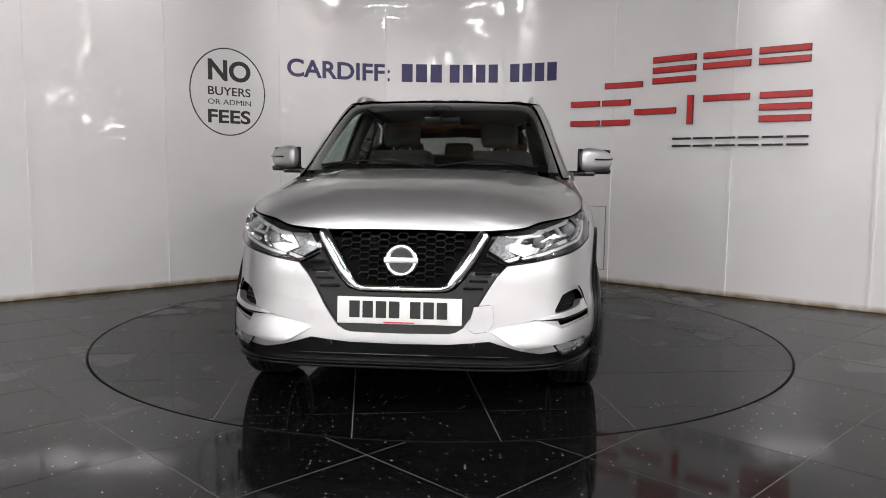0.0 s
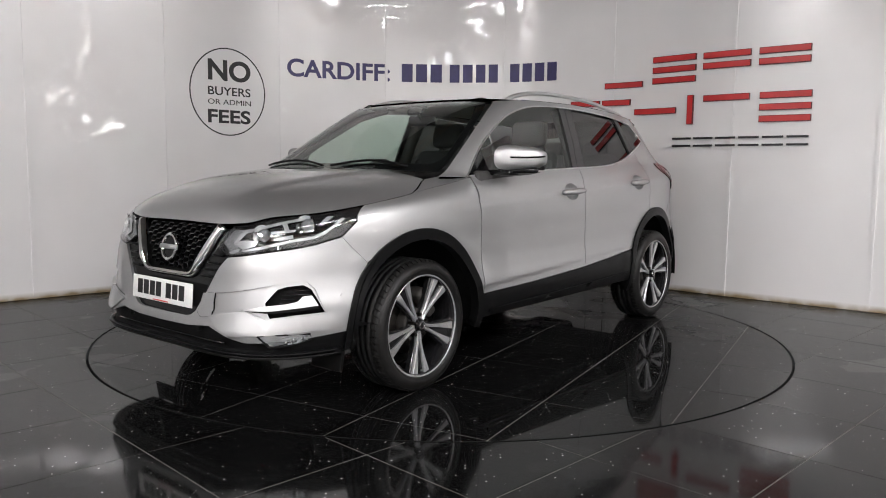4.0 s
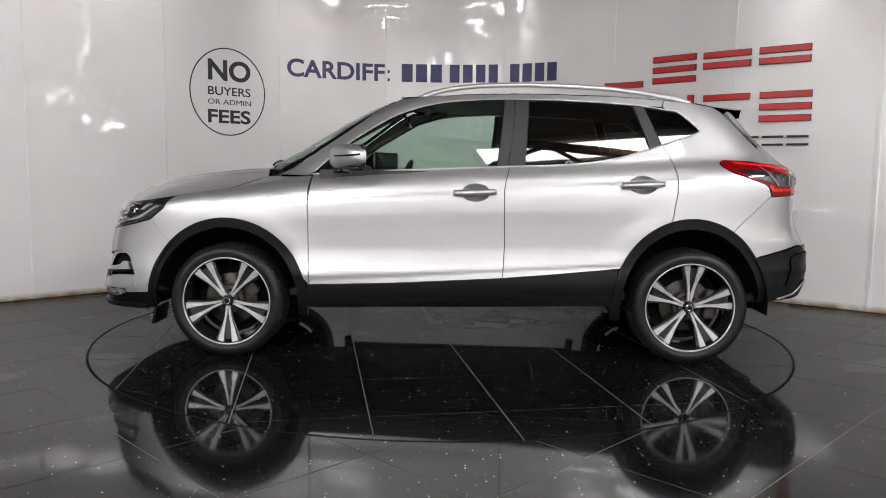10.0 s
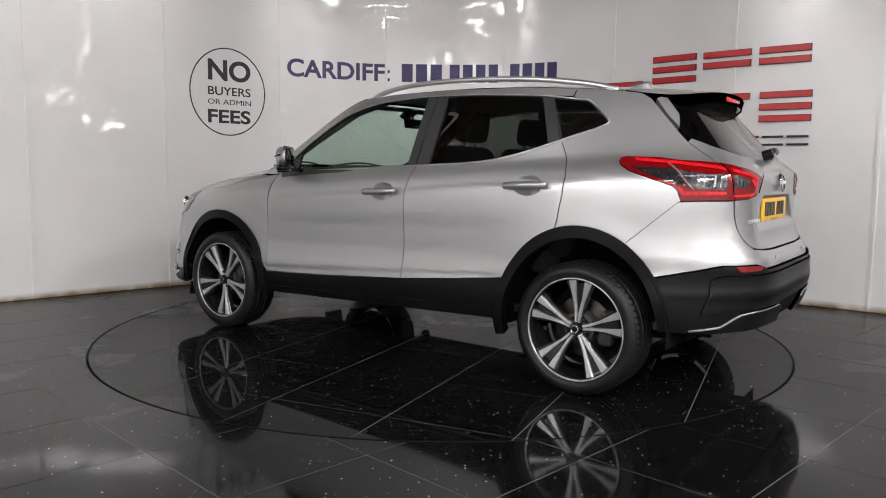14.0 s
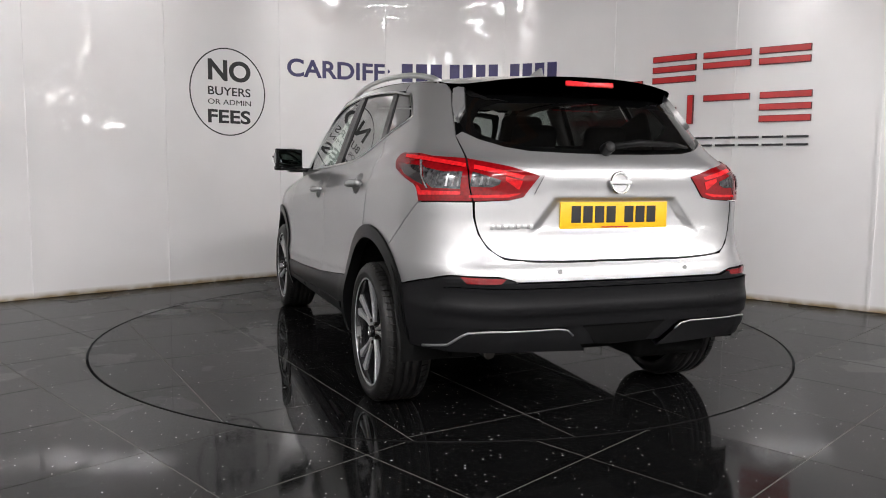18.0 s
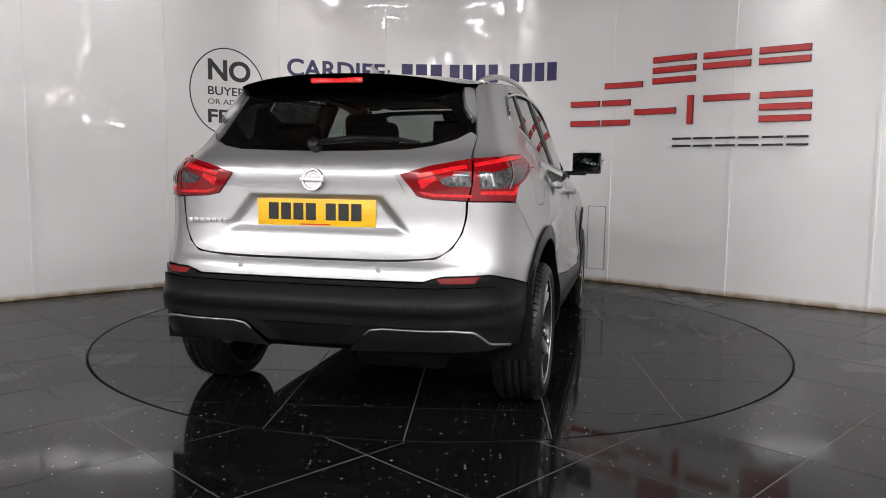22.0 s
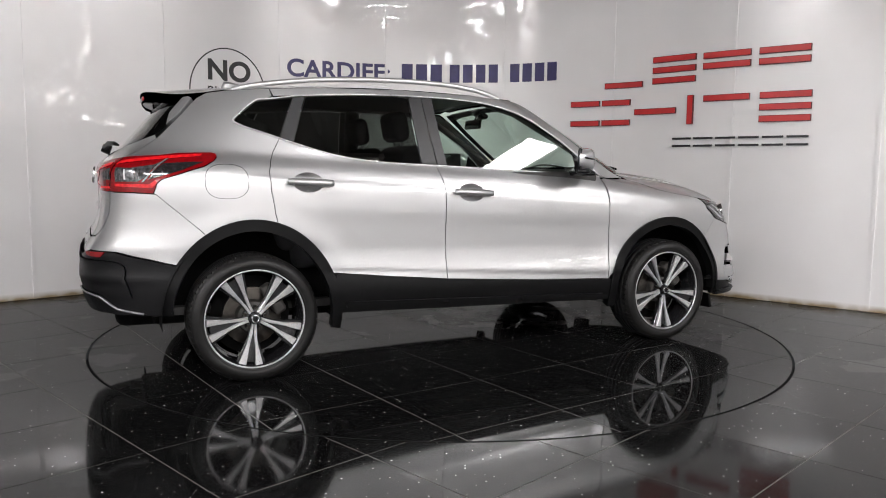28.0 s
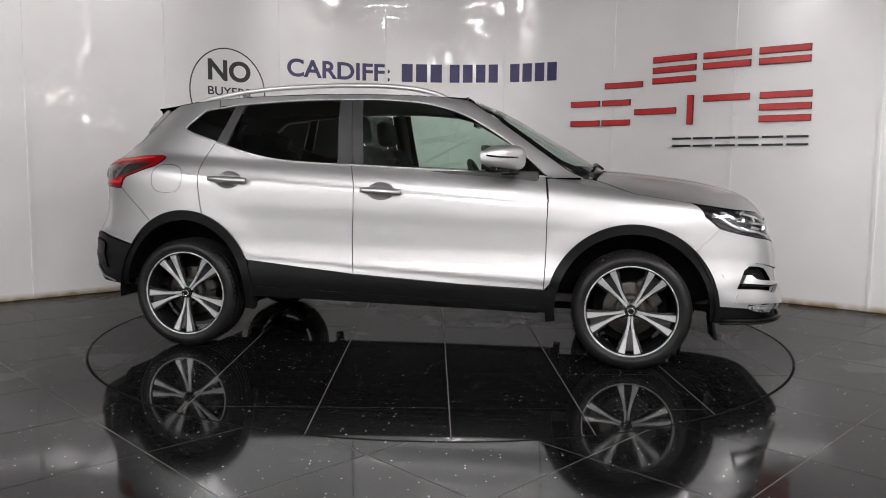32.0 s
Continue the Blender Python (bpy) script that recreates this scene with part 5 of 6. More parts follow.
        rf = [R(0.685, 0.672), R(0.53, 0.667), R(0.55, 0.648), R(0.665, 0.646)]
        sheet("reflector", skin, [rf], RED_LENS, car, 0.03, 0.014, 0.012, 0, mir, "red rear reflector")
        for y in (0.30,):
            p = skin(*R(y, 0.69))
            s = bm_cyl(0.011, 0.011, 0.004, pose(float(p[0]) - 0.001, -y if mir else y, 0.69, 0, 90), 18)
            part("parking_sensor", s, PAINT, car)
    sheet("tow_cover", low, [[R(-0.41, 0.565), R(-0.50, 0.565), R(-0.50, 0.50), R(-0.41, 0.50)]], GREY_PLASTIC, blk, 0.04, 0.0185, 0.003)
    ex = bm_cyl(0.028, 0.028, 0.18, pose(-1.78, 0.50, 0.33, 0, 84), 18, 0.004)
    part("exhaust_pipe", ex, STEEL, car)
    part("silencer_box", bm_box(0.5, 0.40, 0.14, pose(-1.72, -0.35, 0.335), 0.05, 3), UNDER, car)


def badge(car, place, turn, r, tilt, back=None):
    """A plain ring with a bar across it."""
    b = bmesh.new()
    V, Fc = lathe([(r, -0.004), (r, 0.004), (r * 0.93, 0.008), (r * 0.80, 0.008), (r * 0.74, 0.004), (r * 0.74, -0.004), (r, -0.004)], 40)
    vs = [b.verts.new(v) for v in V]
    for f in Fc:
        b.faces.new([vs[i] for i in f])
    m = pose(*place, 0, 0, turn) @ pose(0, 0, 0, 0, -tilt if turn == 0 else -tilt) @ pose(0, 0, 0, 0, 0, -90)
    b.transform(m)
    bd = part("badge", b, CHROME, car, "plain chrome ring badge with a bar")
    part("badge_bar", bm_box(r * 2.1, 0.012, r * 0.34, m @ pose(0, 0.006, 0), 0.003), SATIN, bd)
    part("badge_back", bm_cyl(r * 0.8, r * 0.8, 0.004, m @ pose(0, -0.001, 0, 90), 32), back or GLOSS_BLACK, bd)


def number_plate(car, place, turn, mat, colour, tilt):
    m = pose(*place, 0, 0, turn) @ pose(0, 0, 0, 0, tilt)
    pl = part("number_plate", bm_box(0.008, 0.52, 0.111, m, 0.003), mat, car, colour + " number plate with plain black bars")
    x = -0.232 + 0.045
    for k in range(7):
        w = 0.044
        if k == 4:
            x += 0.032
        part("plate_bar", bm_box(0.003, w, 0.070, m @ pose(0.0048, x, 0.004), 0.0008), INK, pl, smooth=False)
        x += 0.0555
    part("plate_fine_print", bm_box(0.002, 0.13, 0.005, m @ pose(0.0046, 0.0, -0.049)), SIGN_RED, pl, smooth=False)


def front_end(car):
    side = (False, True)
    # grille behind the V, with a honeycomb of bars
    back = [F(0.0, 0.820), F(0.30, 0.822), F(0.36, 0.815), F(0.45, 0.70), F(0.33, 0.53), F(0.25, 0.42), F(0.2, 0.40), F(0.0, 0.398)]
    gr = sheet("grille", skin, [both(back)], GAP, car, 0.05, -0.045, 0.0, 0, False, "black honeycomb grille")
    V, Fc = [], []
    cw, ch = 0.050, 0.026
    for i in range(-5, 6):
        for j in range(0, 16):
            cy, cz = (i + 0.5 * (j % 2)) * 1.6 * cw, 0.618 + j * ch * 0.52
            lim = 0.148 + (cz - 0.613) * 0.76
            if abs(cy) > lim - 0.012 or cz > 0.815:
                continue
            hexa = [(-0.5, 0.0), (-0.3, 0.52), (0.3, 0.52), (0.5, 0.0), (0.3, -0.52), (-0.3, -0.52)]
            for a, b in zip(hexa[:3], hexa[1:4]):
                q = []
                for (hy, hz), k in ((a, 1), (b, 1)):
                    y, z = cy + hy * cw, cz + hz * ch
                    p = skin(*F(y, z)) if abs(y) > 1e-4 else skin(0.0, z)
                    q.append(p)
                o = len(V)
                for p in q:
                    for dx, dz in ((-0.010, 0.003), (-0.010, -0.003), (-0.035, -0.003), (-0.035, 0.003)):
                        V.append((p[0] + dx, p[1], p[2] + dz))
                for i2 in range(4):
                    j2 = (i2 + 1) % 4
                    Fc.append((o + i2, o + j2, o + 4 + j2, o + 4 + i2))
    hb = put("honeycomb", mesh_of("honeycomb", V, Fc, GLOSS_BLACK, False), gr)
    tagged(hb, kind="stuff")
    # chrome V, a rounded bar that widens upward
    vc = spline([(0.345, 0.822), (0.318, 0.778), (0.284, 0.722), (0.232, 0.642), (0.203, 0.610), (0.175, 0.598), (0.14, 0.595), (0.0, 0.594)], 5)
    vr = np.interp([z for _, z in vc], [0.594, 0.600, 0.645, 0.72, 0.822], [0.013, 0.016, 0.027, 0.031, 0.026])
    L = [skin(*F(max(y, 1e-3), z)) + np.array([-0.6 * r + 0.006, 0, 0]) for (y, z), r in zip(vc, vr)]
    L = L + [p * np.array([1, -1, 1]) for p in L[::-1]]
    V, Fc = tube([tuple(p) for p in L], list(vr) + list(vr[::-1]), 16)
    put("chrome_v_strip", mesh_of("chrome_v_strip", V, Fc, CHROME), car, "chrome V strip round the grille")
    badge(car, (2.152, 0.0, 0.713), 0, 0.068, 10)
    for mir in side:
        pan = [F(0.378, 0.820), F(0.40, 0.822), F(0.352, 0.742), F(0.40, 0.712), F(0.440, 0.694), F(0.398, 0.652), F(0.322, 0.528), F(0.262, 0.430), F(0.235, 0.404), F(0.0, 0.396), F(0.0, 0.577), F(0.15, 0.578), F(0.193, 0.582), F(0.226, 0.594), F(0.272, 0.644), F(0.329, 0.731)]
        pn = sheet("grille_surround", skin, [pan], GLOSS_BLACK, car, 0.03, -0.012, 0.02, 0, mir, "gloss black grille surround")
        for z, y0, y1 in ((0.60, 0.262, 0.345), (0.632, 0.285, 0.362), (0.664, 0.308, 0.380), (0.70, 0.33, 0.40)):
            V, Fc = tube([tuple((skin(*F(y0 + (y1 - y0) * k / 4, z)) + np.array([-0.004, 0, 0])) * (np.array([1, -1, 1]) if mir else 1)) for k in range(5)], 0.006, 5)
            put("surround_slat", mesh_of("surround_slat", V, Fc, BLACK_PLASTIC), pn)
        # painted bumper with the opening for the lamp blade
        drl = [(1.215, 0.508), (1.287, 0.566), (1.338, 0.578), (1.419, 0.584), (1.455, 0.562), (1.510, 0.462), (1.386, 0.456), (1.248, 0.442), (1.222, 0.476)]
        hollow = [(0.786, 0.534), (0.969, 0.548), (1.137, 0.566), (1.290, 0.588), (1.392, 0.600), (1.446, 0.596), (1.480, 0.566), (1.521, 0.456), (1.386, 0.448), (1.248, 0.432), (1.089, 0.474), (0.972, 0.460), (0.762, 0.438)]
        cover = [(0.630, 0.528), (0.774, 0.538), (0.780, 0.460), (0.732, 0.426), (0.633, 0.418), (0.573, 0.436)]
        bp = HEAD_LOW[2:7] + flank((1.662, 0.666)) + flank(*[p for p in ARF if p[0] > 1.66 and p[1] > 0.42]) + flank((1.77, 0.405)) \
            + [F(0.845, 0.372), F(0.74, 0.345), F(0.585, 0.333), F(0.50, 0.350), F(0.375, 0.388), F(0.30, 0.380), F(0.21, 0.372), F(0.0, 0.370), F(0.0, 0.412), F(0.20, 0.414), F(0.232, 0.420), F(0.265, 0.440), F(0.325, 0.526), F(0.401, 0.650)]

        def fascia(u, z):
            p = skin(u, z).copy()
            # the lower blade stands proud, with a hollow over it
            a = np.abs(p[..., 1])
            f = np.clip((a - 0.36) / 0.15, 0, 1)
            p[..., 0] += f * (0.006 * np.exp(-((z - 0.385) / 0.05) ** 2) - 0.010 * np.exp(-((z - 0.455) / 0.03) ** 2)) * np.clip((p[..., 0] - 1.75) * 5, 0, 1)
            k = np.clip(1 - a / 0.55, 0, 1) * np.clip((0.60 - z) / 0.1, 0, 1)
            p[..., 0] += 0.012 * k
            return p
        bump = sheet("front_bumper", fascia, [bp, hollow] if mir else [bp, hollow, cover], PAINT, car, 0.014, 0, 0.04, 0.0, mir)
        if not mir:
            sheet("towing_eye_cover", fascia, [cover], PAINT, bump, 0.02, 0.0, 0.012, 0.0016)

        def sunk(u, z):
            p = skin(u, z).copy()
            p[..., 0] -= 0.004 + 0.010 * np.clip((np.asarray(u) - 0.76) / 0.5, 0, 1)
            return p
        sheet("bumper_hollow", sunk, [shrink(hollow, -0.004), drl], PAINT, bump, 0.02, 0.0, 0.03, 0, mir)
        sheet("lamp_opening", skin, [shrink(drl, -0.006)], GAP, bump, 0.03, -0.060, 0.0, 0, mir)
        for k in range(4):
            V, Fc = tube([tuple((skin(u, 0.503 + 0.018 * k) + np.array([-0.045, -0.01, 0])) * (np.array([1, -1, 1]) if mir else 1)) for u in np.linspace(1.24 + 0.02 * k, 1.46, 6)], 0.0035, 5)
            put("opening_bar", mesh_of("opening_bar", V, Fc, GLOSS_BLACK), bump)
        blade = [(1.080, 0.474), (1.203, 0.494), (1.344, 0.505), (1.401, 0.514), (1.428, 0.536), (1.464, 0.538), (1.491, 0.494), (1.386, 0.486), (1.269, 0.476)]
        sheet("chrome_blade", skin, [blade], SATIN, bump, 0.02, 0.006, 0.03, 0, mir, "satin chrome blade")
        under = [(1.10, 0.470), (1.269, 0.474), (1.386, 0.484), (1.491, 0.492), (1.494, 0.480), (1.269, 0.464)]
        sheet("blade_underside", skin, [under], BLACK_PLASTIC, bump, 0.02, -0.004, 0.02, 0, mir)
        p = skin(*S(1.80, 0.55))
        part("parking_sensor", bm_cyl(0.011, 0.011, 0.006, pose(1.80, (-1 if mir else 1) * float(p[1]), 0.53, 90), 16), PAINT, bump)
        fang = [(0.750, 0.428), (0.972, 0.460), (1.095, 0.473), (1.248, 0.432), (1.386, 0.448), (1.521, 0.452), (1.557, 0.388), (1.398, 0.380), (1.18, 0.369), (0.993, 0.358), (0.897, 0.380)]

        def proud(u, z):
            p = skin(u, z).copy()
            p[..., 0] += 0.004 + 0.016 * np.clip((0.47 - z) / 0.10, 0, 1)
            return p
        sheet("lower_blade", proud, [fang], PAINT, bump, 0.018, 0.0, 0.03, 0, mir, "silver lower bumper blade")
        # fog lamp in its black surround
        fg = [(1.206, 0.368), (1.344, 0.374), (1.473, 0.372), (1.482, 0.350), (1.365, 0.322), (1.284, 0.318)]
        fl = sheet("fog_lamp", skin, [fg], SMOKE, car, 0.02, -0.004, 0.02, 0, mir, "bright fog lamp")
        sheet("fog_prism", skin, [[(1.215, 0.366), (1.320, 0.369), (1.368, 0.334), (1.290, 0.322)]], LAMP_PALE, fl, 0.02, 0.001, 0.004, 0, mir)
        for st in ([(1.34, 0.366), (1.46, 0.366), (1.46, 0.360), (1.345, 0.358)], [(1.372, 0.334), (1.462, 0.352), (1.468, 0.344), (1.38, 0.326)], [(1.420, 0.364), (1.434, 0.364), (1.424, 0.338), (1.412, 0.338)]):
            sheet("fog_strip", skin, [st], BRIGHT_REFLECTOR, fl, 0.02, 0.003, 0.005, 0, mir)
        sheet("fog_lens", skin, [fg], LENS, fl, 0.03, 0.010, 0.0, 0, mir).visible_shadow = False
        V, Fc = tube([tuple((skin(*q) + np.array([0.004, 0, 0])) * (np.array([1, -1, 1]) if mir else 1)) for q in fg + fg[:1]], 0.005, 6)
        put("fog_bezel", mesh_of("fog_bezel", V, Fc, BLACK_PLASTIC), fl)
        for u, z in ((1.398, 0.346), (1.446, 0.353)):
            c = skin(u, z)
            part("fog_bowl", bm_ball(0.013, pose(float(c[0]) + 0.002, float(c[1]) * (-1 if mir else 1), float(c[2])) @ Matrix.Diagonal((0.5, 1, 1, 1)), 14, 8), GLASSY, fl)
        # head lamp: dark housing, bowls, light strips, clear lens
        top = [q for q in spline(EDGE, 6) if F(0.40, 0.83)[0] < q[0] < S(1.655, 0.925)[0]]
        ringh = [F(0.425, 0.828)] + [(u, z - 0.003) for u, z in top] + flank((1.650, 0.918)) + HEAD_LOW[::-1]
        hl = sheet("head_lamp", skin, [ringh], SMOKE, car, 0.03, -0.055, 0.0, 0, mir, "clear head lamp with chrome bowls")
        P, fc, N = patch_data(skin, [ringh], 0.03, -0.003, 0.055, 0.002, mir)
        skirt = [f for f in fc if len(f) == 4]
        put("lamp_wall", mesh_of("lamp_wall", P, skirt, SMOKE, True, N), hl)
        sheet("lamp_lens", skin, [ringh], LENS, hl, 0.03, 0.002, 0.0, 0.001, mir, "clear lamp lens").visible_shadow = False
        V, Fc = tube([tuple(skin(*q) * (np.array([1, -1, 1]) if mir else 1)) for q in along(HEAD_LOW, 0.05)], 0.005, 6)
        put("lamp_seal", mesh_of("lamp_seal", V, Fc, GLOSS_BLACK), hl)
        sgn = -1 if mir else 1
        for u, z, r in ((1.386, 0.838, 0.040), (1.150, 0.796, 0.038)):
            p = skin(u, z)
            cx, cy = float(p[0]) - 0.030, float(p[1]) - 0.022
            V, Fc = lathe([(r * 1.22, 0.022), (r * 1.05, 0.010), (r * 0.8, -0.010)], 28)
            mm = pose(cx, sgn * cy, z, 0, 0, -90 + sgn * 25)
            put("chrome_bowl", mesh_of("chrome_bowl", [mm @ Vector(v) for v in V], Fc, CHROME), hl)
            part("projector_lens", bm_ball(r * 0.80, mm @ pose(0, 0.004, 0) @ Matrix.Diagonal((1, 0.5, 1, 1)), 20, 12), GLASSY, hl)
        strips = [[(1.095, 0.834), (0.975, 0.822), (0.897, 0.760), (0.936, 0.760), (1.011, 0.808), (1.104, 0.816)],
                  [(0.897, 0.758), (1.011, 0.734), (1.107, 0.750), (1.125, 0.770), (1.038, 0.776), (0.942, 0.770)],
                  [(0.861, 0.718), (0.984, 0.740), (0.972, 0.724), (0.903, 0.712)],
                  [(0.996, 0.730), (1.152, 0.750), (1.347, 0.782), (1.440, 0.796), (1.476, 0.812), (1.491, 0.802), (1.449, 0.784), (1.347, 0.770), (1.155, 0.738), (1.014, 0.724)],
                  [(1.479, 0.810), (1.509, 0.844), (1.521, 0.878), (1.542, 0.874), (1.525, 0.838), (1.491, 0.800)],
                  [(1.101, 0.822), (1.239, 0.850), (1.368, 0.872), (1.359, 0.886), (1.230, 0.864), (1.086, 0.836)],
                  [(1.245, 0.850), (1.266, 0.854), (1.308, 0.824), (1.284, 0.822)],
                  [(1.200, 0.806), (1.340, 0.816), (1.340, 0.828), (1.197, 0.818)],
                  [(1.255, 0.790), (1.335, 0.803), (1.345, 0.788), (1.270, 0.777)],
                  [(1.440, 0.846), (1.446, 0.886), (1.476, 0.886), (1.467, 0.846)]]
        for st in strips:
            sheet("light_strip", skin, [st], BRIGHT_REFLECTOR, hl, 0.02, -0.010, 0.012, 0, mir)
        sheet("inner_prism", skin, [[(0.740, 0.764), (0.813, 0.824), (0.970, 0.824), (0.924, 0.784), (0.895, 0.760), (0.955, 0.740), (0.867, 0.724)]], LAMP_PALE, hl, 0.02, -0.018, 0.01, 0, mir)
    # lower black part and lip
    lo = [F(0.0, 0.385), F(0.21, 0.385), F(0.30, 0.392), F(0.38, 0.402), F(0.52, 0.365), F(0.60, 0.348), F(0.75, 0.360), F(0.86, 0.385)] + flank((1.768, 0.408), (1.775, 0.33), (1.76, 0.275)) \
        + [F(0.80, 0.270), F(0.5, 0.264), F(0.0, 0.264)]
    lb = sheet("lower_front_bumper", lambda u, z: skin(u, z) - np.array([0.02, 0, 0]) * np.clip((z - 0.27) * 30, 0, 1)[..., None], [both(lo)], BLACK_PLASTIC, car, 0.03, 0.0, 0.02, 0, False, "black plastic lower front bumper")
    for dz, out, r in ((0.285, 0.012, 0.014), (0.268, 0.004, 0.016)):
        line = spline([S(1.80, dz + 0.004), S(1.95, dz), F(0.70, dz), F(0.5, dz), F(0.25, dz), F(0.0, dz)], 5)
        line = line + [(-u, z) for u, z in reversed(line[:-1])]
        V, Fc = tube([tuple(skin(*q) + np.array([out, 0, 0])) for q in line], r, 8, flat=0.55)
        put("front_lip", mesh_of("front_lip", V, Fc, BLACK_PLASTIC), lb)
    for z in (0.318,):
        line = [F(-0.46 + 0.092 * k, z) for k in range(11)]
        V, Fc = tube([tuple(skin(*q) + np.array([-0.012, 0, 0])) for q in line], 0.006, 5)
        put("lower_grille_bar", mesh_of("lower_grille_bar", V, Fc, GLOSS_BLACK), lb)
    for y in (-0.30, 0.30):
        p = skin(*F(y, 0.362))
        part("parking_sensor", bm_cyl(0.013, 0.013, 0.02, pose(float(p[0]), y, 0.366, 0, 90), 16), GREY_PLASTIC, lb)
    number_plate(car, (2.200, 0.0, 0.508), 0, PLATE_WHITE, "white", -4)


GLASSY = plain("lamp_glass_bulb", (0.10, 0.105, 0.11), 0.03, vary=0.1, coat=1.0)


# ---------------------------------------------------------------- wheels
TREAD = [(0.250, 0.098), (0.256, 0.108), (0.264, 0.1125), (0.266, 0.1115), (0.268, 0.1135), (0.285, 0.1145), (0.300, 0.1105), (0.302, 0.1085), (0.310, 0.104), (0.3155, 0.097), (0.3185, 0.084), (0.3195, 0.066), (0.3195, 0.061), (0.3195, 0.052), (0.328, 0.051),
         (0.328, 0.022), (0.320, 0.021), (0.320, 0.012), (0.328, 0.011)]


def tyre_mesh():
    prof = TREAD + [(r, -h) for r, h in reversed(TREAD)]
    return lathe(prof, 72)


def wheel_parts():
    """One wheel on its own axis, outer face to +y."""
    V, Fc = tyre_mesh()
    w = put("wheel", mesh_of("tyre", V, Fc, RUBBER), None, "black tyre on a diamond-cut twin-spoke alloy wheel")
    # cross grooves of the shoulder
    b = bmesh.new()
    V, Fc = [], []
    for k in range(64):
        a = 2 * math.pi * (k + 0.12) / 64
        for s in (1, -1):
            o = len(V)
            for t in (0.0, 0.5, 1.0):
                for r, y in ((0.3155, 0.099), (0.3235, 0.090), (0.328, 0.076), (0.328, 0.062), (0.318, 0.062)):
                    g = a + 2 * math.pi / 64 * (0.80 * t + 0.30 * (0.099 - y) / 0.037)
                    V.append((r * math.cos(g), s * y, r * math.sin(g)))
            for i in range(2):
                for j in range(4):
                    q = o + 5 * i + j
                    Fc.append((q, q + 1, q + 6, q + 5) if s < 0 else (q, q + 5, q + 6, q + 1))
            Fc += [tuple(range(o, o + 5))[::s], tuple(range(o + 10, o + 15))[::-s]]
    b.free()
    tagged(put("tread", mesh_of("tread", V, Fc, RUBBER, False), w), kind="stuff")
    V, Fc = lathe([(0.2555, 0.096), (0.2535, 0.104), (0.2475, 0.105), (0.243, 0.098), (0.240, 0.088), (0.236, 0.05), (0.232, 0.0), (0.225, -0.06), (0.245, -0.095), (0.256, -0.098)], 72)
    rim = put("rim", mesh_of("rim", V, Fc, RIM_BLACK), w, "gloss black rim barrel")
    V, Fc = lathe([(0.2555, 0.0962), (0.2545, 0.1045), (0.2505, 0.1056), (0.2465, 0.1046), (0.2455, 0.101)], 72)
    put("rim_edge", mesh_of("rim_edge", V, Fc, ALLOY), rim, "bright machined rim edge")

    def spoke(poly, y0, y1, mat, name, label=""):
        bb = bmesh.new()
        top = [bb.verts.new((px, y1(px, pz), pz)) for px, pz in poly]
        bot = [bb.verts.new((px, y0(px, pz), pz)) for px, pz in poly]
        bb.faces.new(top)
        bb.faces.new(bot[::-1])
        n = len(poly)
        for i in range(n):
            bb.faces.new([top[(i + 1) % n], top[i], bot[i], bot[(i + 1) % n]])
        bmesh.ops.recalc_face_normals(bb, faces=bb.faces[:])
        bmesh.ops.bevel(bb, geom=[e for e in bb.edges if e.verts[0] in top and e.verts[1] in top], offset=0.0025, segments=1, affect="EDGES")
        return part(name, bb, mat, rim, label, smooth=False)

    dish = lambda px, pz: 0.078 + 0.016 * min(1, math.hypot(px, pz) / 0.245) ** 2
    for k in range(5):
        a = 2 * math.pi * k / 5 + math.pi / 2

        def turn(r, t):
            return (r * math.cos(a + t), r * math.sin(a + t))
        for s in (1, -1):
            blade = [turn(0.034, s * 0.03), turn(0.034, s * 0.40), turn(0.062, s * 0.26), turn(0.100, s * 0.205), turn(0.150, s * 0.212), turn(0.240, s * 0.252), turn(0.244, s * 0.10), turn(0.15, s * 0.098), turn(0.090, s * 0.055), turn(0.075, s * 0.03)]
            spoke(blade, lambda px, pz: dish(px, pz) - 0.03, dish, ALLOY, "spoke_face", "bright diamond-cut spoke face")
        web = [turn(0.05, 0.40), turn(0.11, 0.235), turn(0.240, 0.32), turn(0.240, -0.32), turn(0.11, -0.235), turn(0.05, -0.40)]
        spoke(web, lambda px, pz: dish(px, pz) - 0.045, lambda px, pz: dish(px, pz) - 0.014, RIM_BLACK, "spoke_web")
    h = bm_cyl(0.066, 0.058, 0.03, pose(0, 0.045, 0, -90), 32, 0.004)
    part("hub", h, RIM_BLACK, rim)
    cap = bm_cyl(0.030, 0.027, 0.020, pose(0, 0.086, 0, -90), 28, 0.003)
    part("hub_cap", cap, GLOSS_BLACK, rim, "black hub cap with a chrome ring")
    V, Fc = lathe([(0.0205, 0.0955), (0.0205, 0.0985), (0.0155, 0.0985), (0.0155, 0.0955)], 28)
    put("cap_ring", mesh_of("cap_ring", V, Fc, CHROME), rim)
    for k in range(5):
        a = 2 * math.pi * (k + 0.5) / 5 + math.pi / 2
        part("wheel_nut", bm_cyl(0.010, 0.009, 0.03, pose(0.054 * math.cos(a), 0.070, 0.054 * math.sin(a), -90), 6), STEEL, rim)
    part("brake_disc", bm_cyl(0.150, 0.150, 0.022, pose(0, -0.01, 0, 90), 48, 0.002), STEEL, w, "bare steel brake disc")
    # added black disc, closes the barrel so the far wheels stay dark inside
    part("shade_disc", bm_cyl(0.205, 0.205, 0.008, pose(0, -0.055, 0, 90), 40, 0.002), UNDER, w, "black disc added behind the brake to darken the wheel's inner side")
